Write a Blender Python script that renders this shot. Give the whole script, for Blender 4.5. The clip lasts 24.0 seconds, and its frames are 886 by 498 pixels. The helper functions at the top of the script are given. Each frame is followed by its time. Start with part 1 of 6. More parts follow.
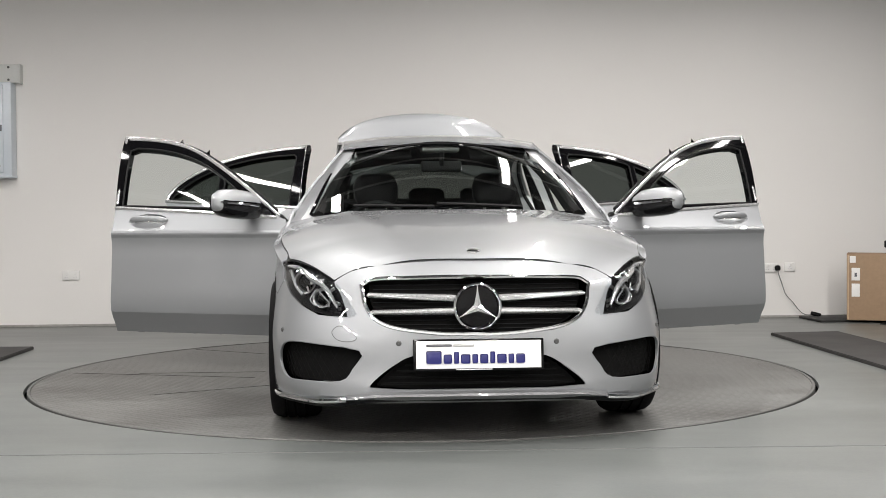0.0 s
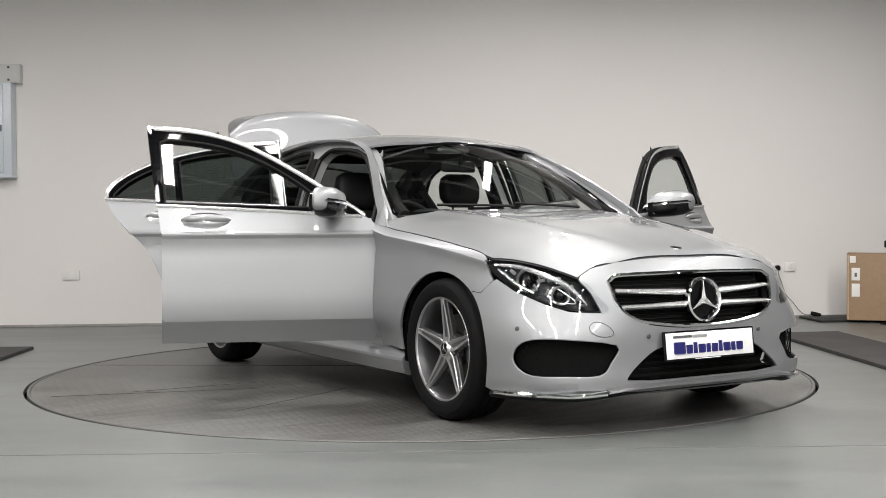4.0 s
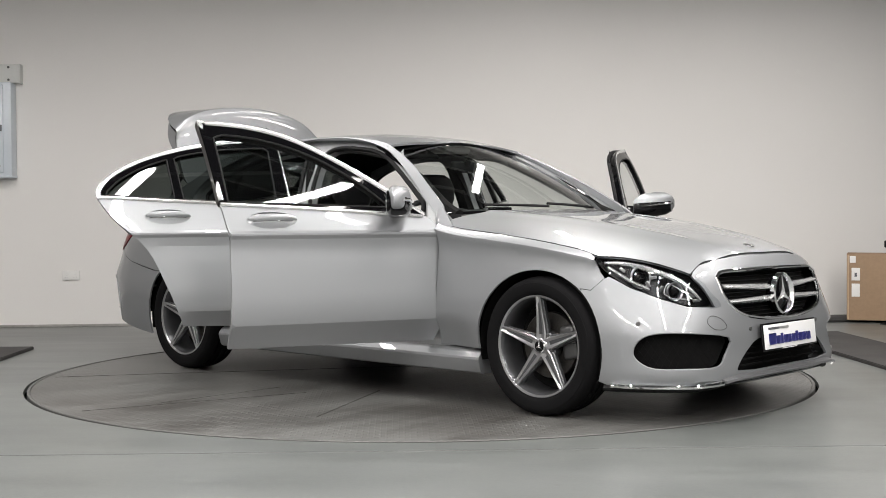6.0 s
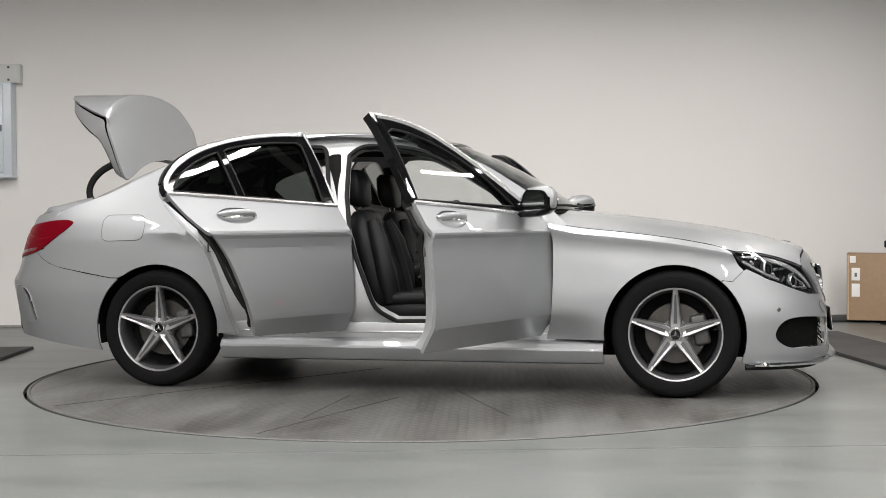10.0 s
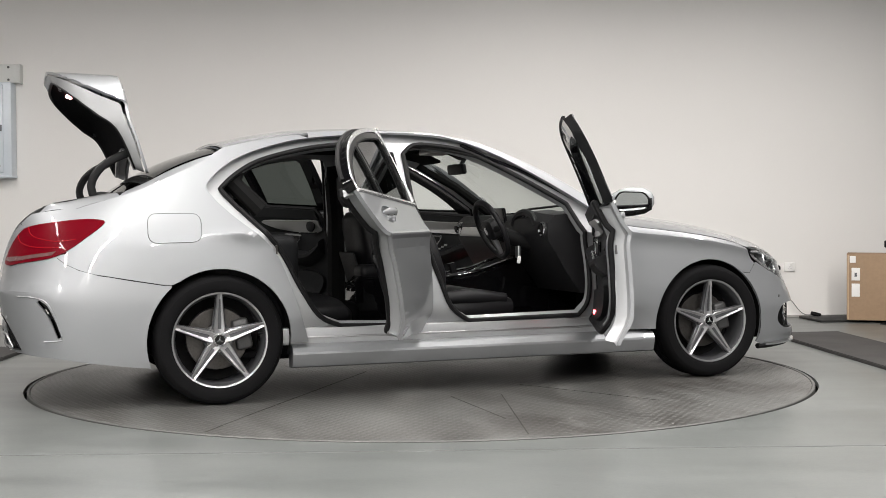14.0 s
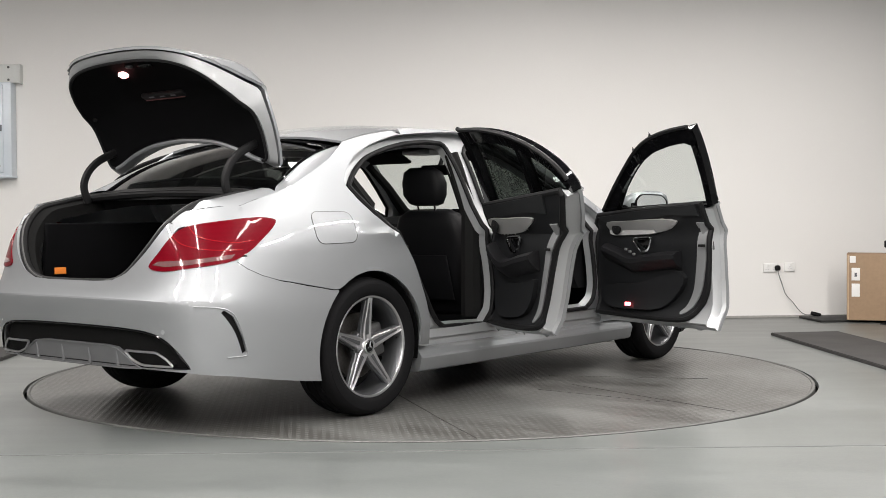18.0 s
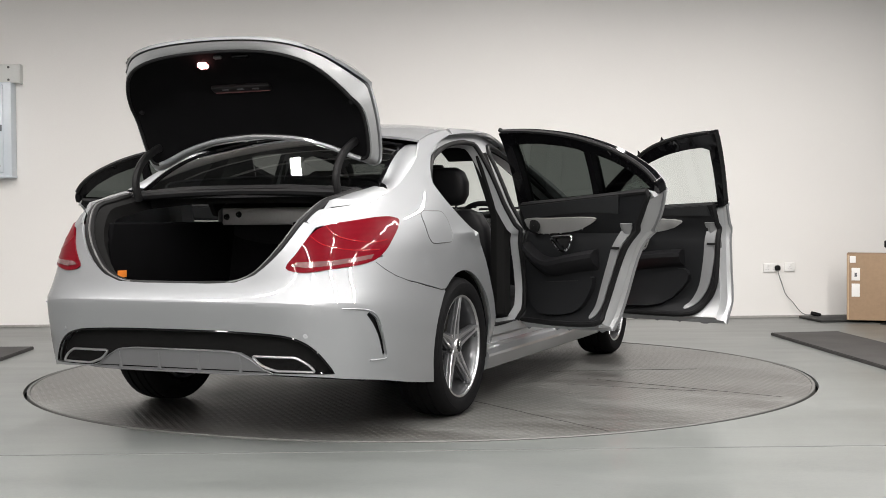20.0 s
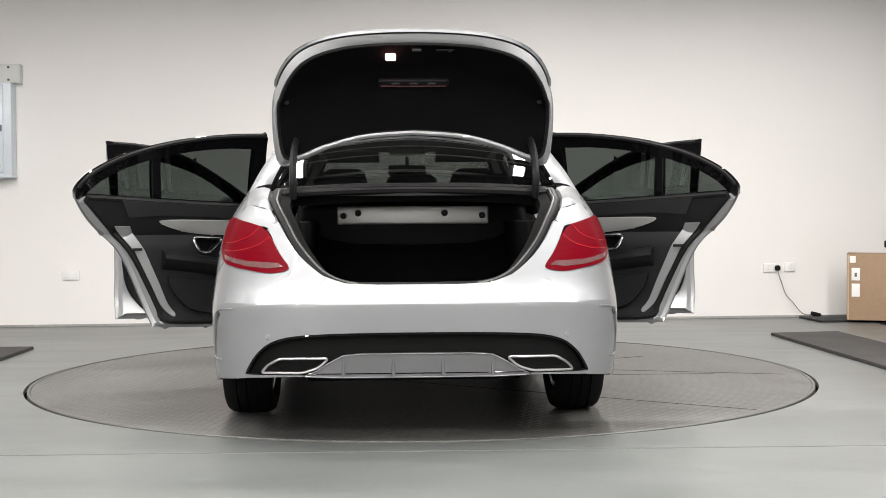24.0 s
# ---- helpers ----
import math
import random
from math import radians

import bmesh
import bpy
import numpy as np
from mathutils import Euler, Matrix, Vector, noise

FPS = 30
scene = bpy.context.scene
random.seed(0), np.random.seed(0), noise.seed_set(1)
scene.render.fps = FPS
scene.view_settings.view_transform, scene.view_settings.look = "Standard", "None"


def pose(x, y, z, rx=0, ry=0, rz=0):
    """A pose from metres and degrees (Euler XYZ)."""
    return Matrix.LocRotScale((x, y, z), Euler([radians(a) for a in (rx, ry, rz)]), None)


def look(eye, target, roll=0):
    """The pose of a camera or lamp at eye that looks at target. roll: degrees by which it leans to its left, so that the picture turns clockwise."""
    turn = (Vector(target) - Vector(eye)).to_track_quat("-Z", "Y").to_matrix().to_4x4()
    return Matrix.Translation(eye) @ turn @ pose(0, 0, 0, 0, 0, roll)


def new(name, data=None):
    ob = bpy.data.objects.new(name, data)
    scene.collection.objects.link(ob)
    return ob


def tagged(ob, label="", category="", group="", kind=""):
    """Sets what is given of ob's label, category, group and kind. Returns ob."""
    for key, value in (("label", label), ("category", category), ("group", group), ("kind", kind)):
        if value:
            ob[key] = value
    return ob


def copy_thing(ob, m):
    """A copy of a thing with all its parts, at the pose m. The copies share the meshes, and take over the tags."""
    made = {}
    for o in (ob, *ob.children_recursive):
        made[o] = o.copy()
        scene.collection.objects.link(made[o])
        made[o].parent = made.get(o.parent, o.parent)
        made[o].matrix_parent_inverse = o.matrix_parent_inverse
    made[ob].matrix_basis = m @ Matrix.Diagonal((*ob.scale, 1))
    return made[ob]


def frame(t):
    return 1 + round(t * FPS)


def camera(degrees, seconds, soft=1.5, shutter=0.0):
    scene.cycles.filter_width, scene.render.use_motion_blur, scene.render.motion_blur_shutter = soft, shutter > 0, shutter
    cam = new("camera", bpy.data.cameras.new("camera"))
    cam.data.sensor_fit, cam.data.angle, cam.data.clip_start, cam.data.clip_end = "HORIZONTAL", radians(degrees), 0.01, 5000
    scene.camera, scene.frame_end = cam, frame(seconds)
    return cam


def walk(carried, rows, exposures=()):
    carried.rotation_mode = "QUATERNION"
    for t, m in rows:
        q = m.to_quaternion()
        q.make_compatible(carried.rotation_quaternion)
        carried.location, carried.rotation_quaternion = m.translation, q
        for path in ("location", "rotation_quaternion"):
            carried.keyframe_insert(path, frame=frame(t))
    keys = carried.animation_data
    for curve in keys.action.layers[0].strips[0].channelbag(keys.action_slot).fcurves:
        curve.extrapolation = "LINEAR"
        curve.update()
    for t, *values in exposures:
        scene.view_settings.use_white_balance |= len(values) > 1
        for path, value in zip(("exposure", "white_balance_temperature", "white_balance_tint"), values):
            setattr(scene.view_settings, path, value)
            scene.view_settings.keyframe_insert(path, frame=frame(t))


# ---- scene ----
cam = camera(40.65, 24.0, 0.5)
EYE = Vector((0.0, -7.199, 0.914))
AIM = Vector((0.01728, 0.99959, -0.02306))
CAM = look(EYE, EYE + AIM * 7, -0.375)
walk(cam, [(0, CAM), (24, CAM)], [(0, 0.58), (5, 0.54), (10, 0.60), (14, 0.73), (17, 0.82), (21, 0.98), (24, 1.08)])

# how far the turntable has turned, in degrees, time by time
TURN = [(0, 3.15), (0.5, 5.07), (1, 7.64), (1.5, 10.86), (2, 14.7), (2.5, 18.6), (3.5, 26.45), (4.5, 34.3), (5, 38.2), (6, 46.0), (7, 53.85), (8, 61.65), (9, 69.45), (10, 77.33),
        (10.5, 81.28), (11.5, 89.2), (12.5, 97.14), (13, 101.1), (14, 109.04), (15, 116.97), (16, 124.89), (17, 132.78), (18, 140.63), (18.5, 144.53), (19.5, 152.33),
        (20.5, 160.12), (21, 164.0), (21.5, 167.88), (22, 171.67), (22.5, 175.24), (23, 177.96), (23.5, 180.08), (24, 181.57)]
CAR_X, CAR_Y = 0.070, 0.092
PIVOT_X, PIVOT_Y = 0.008, -0.030

# ---------------------------------------------------------------- light
world = bpy.data.worlds.new("world")
scene.world = world
world.use_nodes = True
world.node_tree.nodes["Background"].inputs[0].default_value = (0.6, 0.62, 0.65, 1)
world.node_tree.nodes["Background"].inputs[1].default_value = 0.03
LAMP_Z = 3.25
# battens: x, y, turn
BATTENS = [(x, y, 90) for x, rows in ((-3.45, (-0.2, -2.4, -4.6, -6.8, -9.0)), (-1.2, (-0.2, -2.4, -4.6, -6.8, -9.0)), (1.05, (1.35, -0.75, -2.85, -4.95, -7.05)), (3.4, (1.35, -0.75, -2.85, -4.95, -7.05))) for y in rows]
# rows by and behind the camera are unseen, made strongest to brighten the flanks
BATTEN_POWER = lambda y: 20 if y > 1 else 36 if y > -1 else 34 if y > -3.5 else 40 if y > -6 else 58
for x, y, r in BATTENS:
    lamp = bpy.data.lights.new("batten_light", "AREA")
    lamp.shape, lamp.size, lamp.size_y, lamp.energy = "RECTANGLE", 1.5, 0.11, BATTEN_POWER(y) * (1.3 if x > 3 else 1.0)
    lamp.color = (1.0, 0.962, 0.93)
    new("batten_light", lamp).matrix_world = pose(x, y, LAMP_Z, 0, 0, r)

# ---------------------------------------------------------------- materials


def nodes_of(name):
    m = bpy.data.materials.new(name)
    m.use_nodes = True
    return m, m.node_tree.nodes, m.node_tree.links, m.node_tree.nodes["Principled BSDF"]


def surface(name, base, rough=0.5, metal=0.0, coat=0.0, vary=0.12, grain=40.0, blotch=3.0, bump=0.0, rough_vary=0.1, second=None, coat_rough=0.03, spec=0.5, sheen=0.0):
    """A surface with variation at two scales, in colour, gloss and relief."""
    m, n, l, b = nodes_of(name)
    b.inputs["Metallic"].default_value, b.inputs["Coat Weight"].default_value, b.inputs["Coat Roughness"].default_value = metal, coat, coat_rough
    b.inputs["Specular IOR Level"].default_value = spec
    b.inputs["Sheen Weight"].default_value = sheen
    at = n.new("ShaderNodeTexCoord")
    fine, wide = n.new("ShaderNodeTexNoise"), n.new("ShaderNodeTexNoise")
    fine.inputs["Scale"].default_value, wide.inputs["Scale"].default_value = grain, blotch
    fine.inputs["Detail"].default_value, wide.inputs["Detail"].default_value = 4, 6
    both = n.new("ShaderNodeMath")
    both.operation = "MULTIPLY_ADD"
    both.inputs[1].default_value = 0.45
    for t in (fine, wide):
        l.new(at.outputs["Object"], t.inputs["Vector"])
    half_wide = n.new("ShaderNodeMath")
    half_wide.operation = "MULTIPLY"
    half_wide.inputs[1].default_value = 0.55
    l.new(wide.outputs["Fac"], half_wide.inputs[0])
    l.new(fine.outputs["Fac"], both.inputs[0])
    l.new(half_wide.outputs[0], both.inputs[2])
    ramp = n.new("ShaderNodeValToRGB")
    ramp.color_ramp.elements[0].position, ramp.color_ramp.elements[1].position = 0.3, 0.7
    other = second or [c * (1 - vary) for c in base]
    ramp.color_ramp.elements[0].color, ramp.color_ramp.elements[1].color = (*other, 1), (*[min(1, c * (1 + vary * 0.5)) for c in base], 1)
    l.new(both.outputs[0], ramp.inputs[0])
    l.new(ramp.outputs[0], b.inputs["Base Color"])
    gloss = n.new("ShaderNodeMapRange")
    gloss.inputs["To Min"].default_value, gloss.inputs["To Max"].default_value = max(0.02, rough * (1 - rough_vary)), min(1, rough * (1 + rough_vary))
    l.new(wide.outputs["Fac"], gloss.inputs["Value"])
    l.new(gloss.outputs[0], b.inputs["Roughness"])
    if bump:
        relief = n.new("ShaderNodeBump")
        relief.inputs["Strength"].default_value, relief.inputs["Distance"].default_value = bump, 0.002
        l.new(fine.outputs["Fac"], relief.inputs["Height"])
        l.new(relief.outputs[0], b.inputs["Normal"])
    return m


def pane(name, tint, gloss=0.01, shine=(1, 1, 1)):
    """Thin glass: tinted see-through with a mirror sheen that grows towards grazing angles."""
    m, n, l, b = nodes_of(name)
    n.remove(b)
    clear, shiny, mix, face = n.new("ShaderNodeBsdfTransparent"), n.new("ShaderNodeBsdfGlossy"), n.new("ShaderNodeMixShader"), n.new("ShaderNodeLayerWeight")
    face.inputs[0].default_value = 0.5
    power, sheen = n.new("ShaderNodeMath"), n.new("ShaderNodeMath")
    power.operation, sheen.operation = "POWER", "MULTIPLY_ADD"
    power.inputs[1].default_value, sheen.inputs[1].default_value, sheen.inputs[2].default_value = 4.0, 0.90, 0.05
    l.new(face.outputs["Facing"], power.inputs[0]), l.new(power.outputs[0], sheen.inputs[0])
    clear.inputs[0].default_value, shiny.inputs[0].default_value = (*tint, 1), (*shine, 1)
    shiny.inputs["Roughness"].default_value = gloss
    l.new(sheen.outputs[0], mix.inputs[0]), l.new(clear.outputs[0], mix.inputs[1]), l.new(shiny.outputs[0], mix.inputs[2])
    l.new(mix.outputs[0], n["Material Output"].inputs[0])
    return m


def glow(name, colour, strength):
    m, n, l, b = nodes_of(name)
    b.inputs["Emission Color"].default_value, b.inputs["Emission Strength"].default_value = (*colour, 1), strength
    b.inputs["Base Color"].default_value = (*colour, 1)
    return m


PAINT = surface("silver_paint", (0.290, 0.299, 0.310), 0.49, 0.64, 1.0, 0.02, 900, 2.0, 0.015, 0.05, coat_rough=0.006)
JAMB = surface("silver_jamb_paint", (0.42, 0.43, 0.44), 0.42, 0.6, 0.5, 0.05, 300, 3.0, 0.02)
CHROME = surface("chrome", (0.82, 0.83, 0.84), 0.07, 1.0, 0, 0.02, 60, 4, 0, 0.2)
BRIGHT = surface("bright_trim", (0.78, 0.785, 0.79), 0.18, 0.75, 0, 0.03, 80, 4)
SATIN = surface("satin_alu", (0.46, 0.46, 0.47), 0.34, 1.0, 0, 0.06, 120, 4, 0.05)
MACHINED = surface("machined_alloy", (0.42, 0.42, 0.43), 0.32, 0.9, 0.4, 0.05, 300, 6, 0.03)
ANTHRACITE = surface("anthracite_alloy", (0.09, 0.092, 0.097), 0.35, 0.6, 0.3, 0.1, 200, 6)
STEEL = surface("brake_steel", (0.10, 0.096, 0.092), 0.45, 0.9, 0, 0.25, 120, 9, 0.1, 0.2, (0.05, 0.045, 0.04))
CAST = surface("cast_grey_metal", (0.11, 0.11, 0.11), 0.5, 0.7, 0, 0.2, 150, 8, 0.2)
RUBBER = surface("tyre_rubber", (0.0055, 0.0055, 0.006), 0.8, 0, 0, 0.3, 160, 6, 0.25, 0.12, spec=0.10)
SEAL = surface("rubber_seal", (0.006, 0.006, 0.0065), 0.6, 0, 0, 0.2, 90, 5, 0.1, spec=0.2)
GLOSS_BLACK = surface("gloss_black_trim", (0.003, 0.003, 0.0035), 0.05, 0, 0.0, 0.1, 90, 3, spec=0.25)
BLACK = surface("black_plastic", (0.006, 0.006, 0.0065), 0.55, 0, 0, 0.2, 260, 5, 0.15, spec=0.2)
UNDER = surface("underbody_black", (0.006, 0.006, 0.006), 0.9, 0, 0, 0.3, 60, 5, 0.3, spec=0.1)
LEATHER = surface("black_leather", (0.007, 0.007, 0.008), 0.5, 0, 0, 0.2, 180, 7, 0.35, 0.15, spec=0.22)
DASH = surface("dashboard_black", (0.010, 0.010, 0.011), 0.55, 0, 0, 0.15, 380, 4, 0.3, spec=0.25)
CARPET = surface("black_carpet", (0.0035, 0.0035, 0.004), 0.95, 0, 0, 0.4, 420, 8, 0.6, 0.05, spec=0.06)
LINER = surface("headliner_dark", (0.010, 0.010, 0.010), 0.9, 0, 0, 0.15, 300, 5, 0.2, spec=0.1)
CARD = surface("door_card_black", (0.0085, 0.009, 0.010), 0.55, 0, 0, 0.15, 260, 4, 0.3, spec=0.22)
CARD_TOP = surface("door_card_grey", (0.017, 0.018, 0.019), 0.55, 0, 0, 0.1, 260, 4, 0.25, spec=0.25)
GREY_TRIM = surface("brushed_grey_trim", (0.47, 0.47, 0.465), 0.38, 0.55, 0, 0.08, 90, 5, 0.05)
GLASS = pane("window_glass", (0.80, 0.84, 0.83))
SCREEN = pane("windscreen_glass", (0.70, 0.74, 0.72))
PRIVACY = pane("privacy_glass", (0.085, 0.098, 0.092))
LENS = pane("lamp_lens", (0.86, 0.87, 0.88))
MIRROR = surface("mirror_glass", (0.85, 0.86, 0.87), 0.02, 1.0, 0, 0.01, 20, 3)
PLATE_WHITE = surface("plate_white", (0.80, 0.80, 0.80), 0.35, 0, 0.3, 0.03, 120, 5)
PLATE_BLUE = surface("plate_blue", (0.012, 0.013, 0.12), 0.4, 0, 0.2, 0.05)
PLATE_GREY = surface("plate_grey_ink", (0.10, 0.10, 0.11), 0.4, 0, 0.2, 0.05)
RED_GLOW = glow("red_door_lamp", (1.0, 0.10, 0.12), 6.0)
WHITE_GLOW = glow("boot_lamp_glow", (1.0, 0.34, 0.33), 7.0)
ORANGE = surface("orange_sticker", (0.75, 0.22, 0.03), 0.5)


def red_lamp():
    m, n, l, b = nodes_of("red_tail_lens")
    b.inputs["Base Color"].default_value = (0.55, 0.012, 0.022, 1)
    b.inputs["Roughness"].default_value, b.inputs["Coat Weight"].default_value, b.inputs["Coat Roughness"].default_value = 0.3, 0.22, 0.02
    at, ribs = n.new("ShaderNodeTexCoord"), n.new("ShaderNodeTexWave")
    ribs.bands_direction = "Z"
    ribs.inputs["Scale"].default_value, ribs.inputs["Distortion"].default_value, ribs.inputs["Detail"].default_value = 90, 1.0, 2
    ramp = n.new("ShaderNodeValToRGB")
    ramp.color_ramp.elements[0].color, ramp.color_ramp.elements[1].color = (0.085, 0.0006, 0.004, 1), (0.125, 0.0008, 0.006, 1)
    l.new(at.outputs["Object"], ribs.inputs["Vector"]), l.new(ribs.outputs["Fac"], ramp.inputs[0]), l.new(ramp.outputs[0], b.inputs["Base Color"])
    b.inputs["Specular IOR Level"].default_value = 0.05
    return m


RED = red_lamp()
RED_DARK = surface("bright_red_guide", (0.30, 0.006, 0.012), 0.15, 0, 0.5, 0.2)
PRESSING = surface("grey_pressing", (0.26, 0.265, 0.27), 0.45, 0.4, 0.2, 0.06, 200, 4, 0.03)
SMOKE_LENS = surface("clear_grey_lens", (0.15, 0.075, 0.075), 0.15, 0.2, 1.0, 0.25, 60, 8)
DARK_SATIN = surface("dark_satin_plastic", (0.13, 0.132, 0.137), 0.38, 0.4, 0.2, 0.08, 200, 5, 0.05)
LAMP_BACK = surface("lamp_backing", (0.016, 0.016, 0.018), 0.3, 0.5, 0, 0.2, 60, 9, 0.1)

# ---------------------------------------------------------------- mesh helpers


def spline(xs, ys):
    """A monotone cubic through the points."""
    n = len(xs)
    h = [xs[i + 1] - xs[i] for i in range(n - 1)]
    d = [(ys[i + 1] - ys[i]) / h[i] for i in range(n - 1)]
    m = [d[0]] + [0.0 if d[i - 1] * d[i] <= 0 else 3 * (h[i - 1] + h[i]) / ((2 * h[i] + h[i - 1]) / d[i - 1] + (h[i] + 2 * h[i - 1]) / d[i]) for i in range(1, n - 1)] + [d[-1]]

    def at(x):
        if x <= xs[0]:
            return ys[0]
        if x >= xs[-1]:
            return ys[-1]
        i = 0
        while xs[i + 1] < x:
            i += 1
        s = (x - xs[i]) / h[i]
        return (ys[i] * (1 + 2 * s) * (1 - s) ** 2 + h[i] * m[i] * s * (1 - s) ** 2 + ys[i + 1] * s * s * (3 - 2 * s) - h[i] * m[i + 1] * s * s * (1 - s))
    return at


def finish(me, material, sharp=38):
    for m in material if isinstance(material, (list, tuple)) else [material]:
        me.materials.append(m)
    me.polygons.foreach_set("use_smooth", [True] * len(me.polygons))
    me.set_sharp_from_angle(angle=radians(sharp))
    return me


def part(name, bm, material, parent, label="", sharp=38, m=None):
    """Links a bmesh as one mesh object under a thing or a part."""
    me = bpy.data.meshes.new(name)
    bm.to_mesh(me)
    bm.free()
    ob = new(name, finish(me, material, sharp))
    ob.parent = parent
    if m is not None:
        ob.matrix_local = m
    return tagged(ob, label)


def again(ob, m, parent=None):
    """The same mesh once more, at the pose m."""
    o = ob.copy()
    scene.collection.objects.link(o)
    o.parent = parent or ob.parent
    o.matrix_local = m
    return o


def even(points, step, closed=True):
    """The polyline cut into even pieces no longer than step."""
    out = []
    n = len(points)
    for i in range(n if closed else n - 1):
        a, b = points[i], points[(i + 1) % n]
        k = max(1, math.ceil(math.dist(a, b) / step))
        out += [tuple(a[j] + (b[j] - a[j]) * s / k for j in range(len(a))) for s in range(k)]
    return out if closed else out + [tuple(points[-1])]


def soft(points, k=4, closed=True):
    """A smooth curve through the points (Catmull-Rom)."""
    n = len(points)
    out = []
    for i in range(n if closed else n - 1):
        p = [Vector(points[(i + j) % n] if closed else points[min(n - 1, max(0, i + j))]) for j in (-1, 0, 1, 2)]
        for s in range(k):
            t = s / k
            out.append(tuple(0.5 * (2 * p[1] + (p[2] - p[0]) * t + (2 * p[0] - 5 * p[1] + 4 * p[2] - p[3]) * t * t + (3 * p[1] - p[0] - 3 * p[2] + p[3]) * t ** 3)))
    return out if closed else out + [tuple(points[-1])]


def rounded(points, r, k=4):
    """The polygon with its corners rounded."""
    out = []
    n = len(points)
    for i in range(n):
        p, a, b = Vector(points[i]), Vector(points[i - 1]), Vector(points[(i + 1) % n])
        d = min(r, (a - p).length * 0.45, (b - p).length * 0.45)
        s, e = p + (a - p).normalized() * d, p + (b - p).normalized() * d
        out += [tuple(s.lerp(p, t / k).lerp(p.lerp(e, t / k), t / k)) for t in range(k + 1)]
    return out


def inside(px, py, poly):
    x, y = np.array([p[0] for p in poly]), np.array([p[1] for p in poly])
    x2, y2 = np.roll(x, -1), np.roll(y, -1)
    hit = np.zeros(len(px), bool)
    for a, b, c, d in zip(x, y, x2, y2):
        if b != d:
            hit ^= ((b > py) != (d > py)) & (px < (c - a) * (py - b) / (d - b) + a)
    return hit


def away(px, py, poly, r):
    keep = np.ones(len(px), bool)
    for a, b in poly:
        keep &= (px - a) ** 2 + (py - b) ** 2 > r * r
    return keep


def panel(outer, place, step=0.04, holes=(), thick=0.01, flip=False, mirror=False, lines=()):
    """A sheet over a flat outline with holes, laid on a curved surface and given a thickness inwards."""
    from mathutils.geometry import delaunay_2d_cdt
    loops = [even(l, step) for l in (outer, *holes)]
    xs, ys = [p[0] for p in loops[0]], [p[1] for p in loops[0]]
    gx, gy = np.meshgrid(np.arange(min(xs), max(xs), step), np.arange(min(ys), max(ys), step))
    gx, gy = gx.ravel(), gy.ravel()
    ok = inside(gx, gy, loops[0])
    for l in loops[1:]:
        ok &= ~inside(gx, gy, l)
    bars = [even(l, step, False) for l in lines]
    for l in loops + bars:
        ok &= away(gx, gy, l, step * 0.55)
    verts = [Vector(p) for l in loops for p in l]
    edges, k = [], 0
    for l in loops:
        edges += [(k + i, k + (i + 1) % len(l)) for i in range(len(l))]
        k += len(l)
    for l in bars:
        verts += [Vector(p) for p in l]
        edges += [(k + i, k + i + 1) for i in range(len(l) - 1)]
        k += len(l)
    verts += [Vector(p) for p in zip(gx[ok].tolist(), gy[ok].tolist())]
    v2, _, f2, *_ = delaunay_2d_cdt(verts, edges, [], 0, 1e-7)
    c = np.array([[sum(v2[i][j] for i in f) / len(f) for j in (0, 1)] for f in f2])
    good = inside(c[:, 0], c[:, 1], loops[0])
    for l in loops[1:]:
        good &= ~inside(c[:, 0], c[:, 1], l)
    bm = bmesh.new()
    pts = [Vector(place(p[0], p[1])) for p in v2]
    if mirror:
        for p in pts:
            p.y = -p.y
    vs = [bm.verts.new(p) for p in pts]
    turn = flip != mirror
    for f, g in zip(f2, good):
        if g:
            bm.faces.new([vs[i] for i in (reversed(f) if turn else f)])
    bmesh.ops.delete(bm, geom=[v for v in bm.verts if not v.link_faces], context="VERTS")
    if thick:
        bm.normal_update()
        top = list(bm.faces)
        rim = [(e.verts[0], e.verts[1], e.link_loops[0].vert is e.verts[0]) for e in bm.edges if e.is_boundary]
        low = {v: bm.verts.new(v.co - v.normal * thick) for v in list(bm.verts)}
        for f in top:
            bm.faces.new([low[v] for v in reversed(f.verts)])
        for a, b, fwd in rim:
            if not fwd:
                a, b = b, a
            bm.faces.new((b, a, low[a], low[b]))
    return bm


def loft(rings, caps=True, closed=True, bm=None):
    bm = bm or bmesh.new()
    vs = [[bm.verts.new(p) for p in r] for r in rings]
    n = len(rings[0])
    for a, b in zip(vs, vs[1:]):
        for i in range(n if closed else n - 1):
            j = (i + 1) % n
            bm.faces.new((a[i], a[j], b[j], b[i]))
    if caps:
        bm.faces.new(list(reversed(vs[0])))
        bm.faces.new(vs[-1])
    bmesh.ops.recalc_face_normals(bm, faces=bm.faces)
    return bm


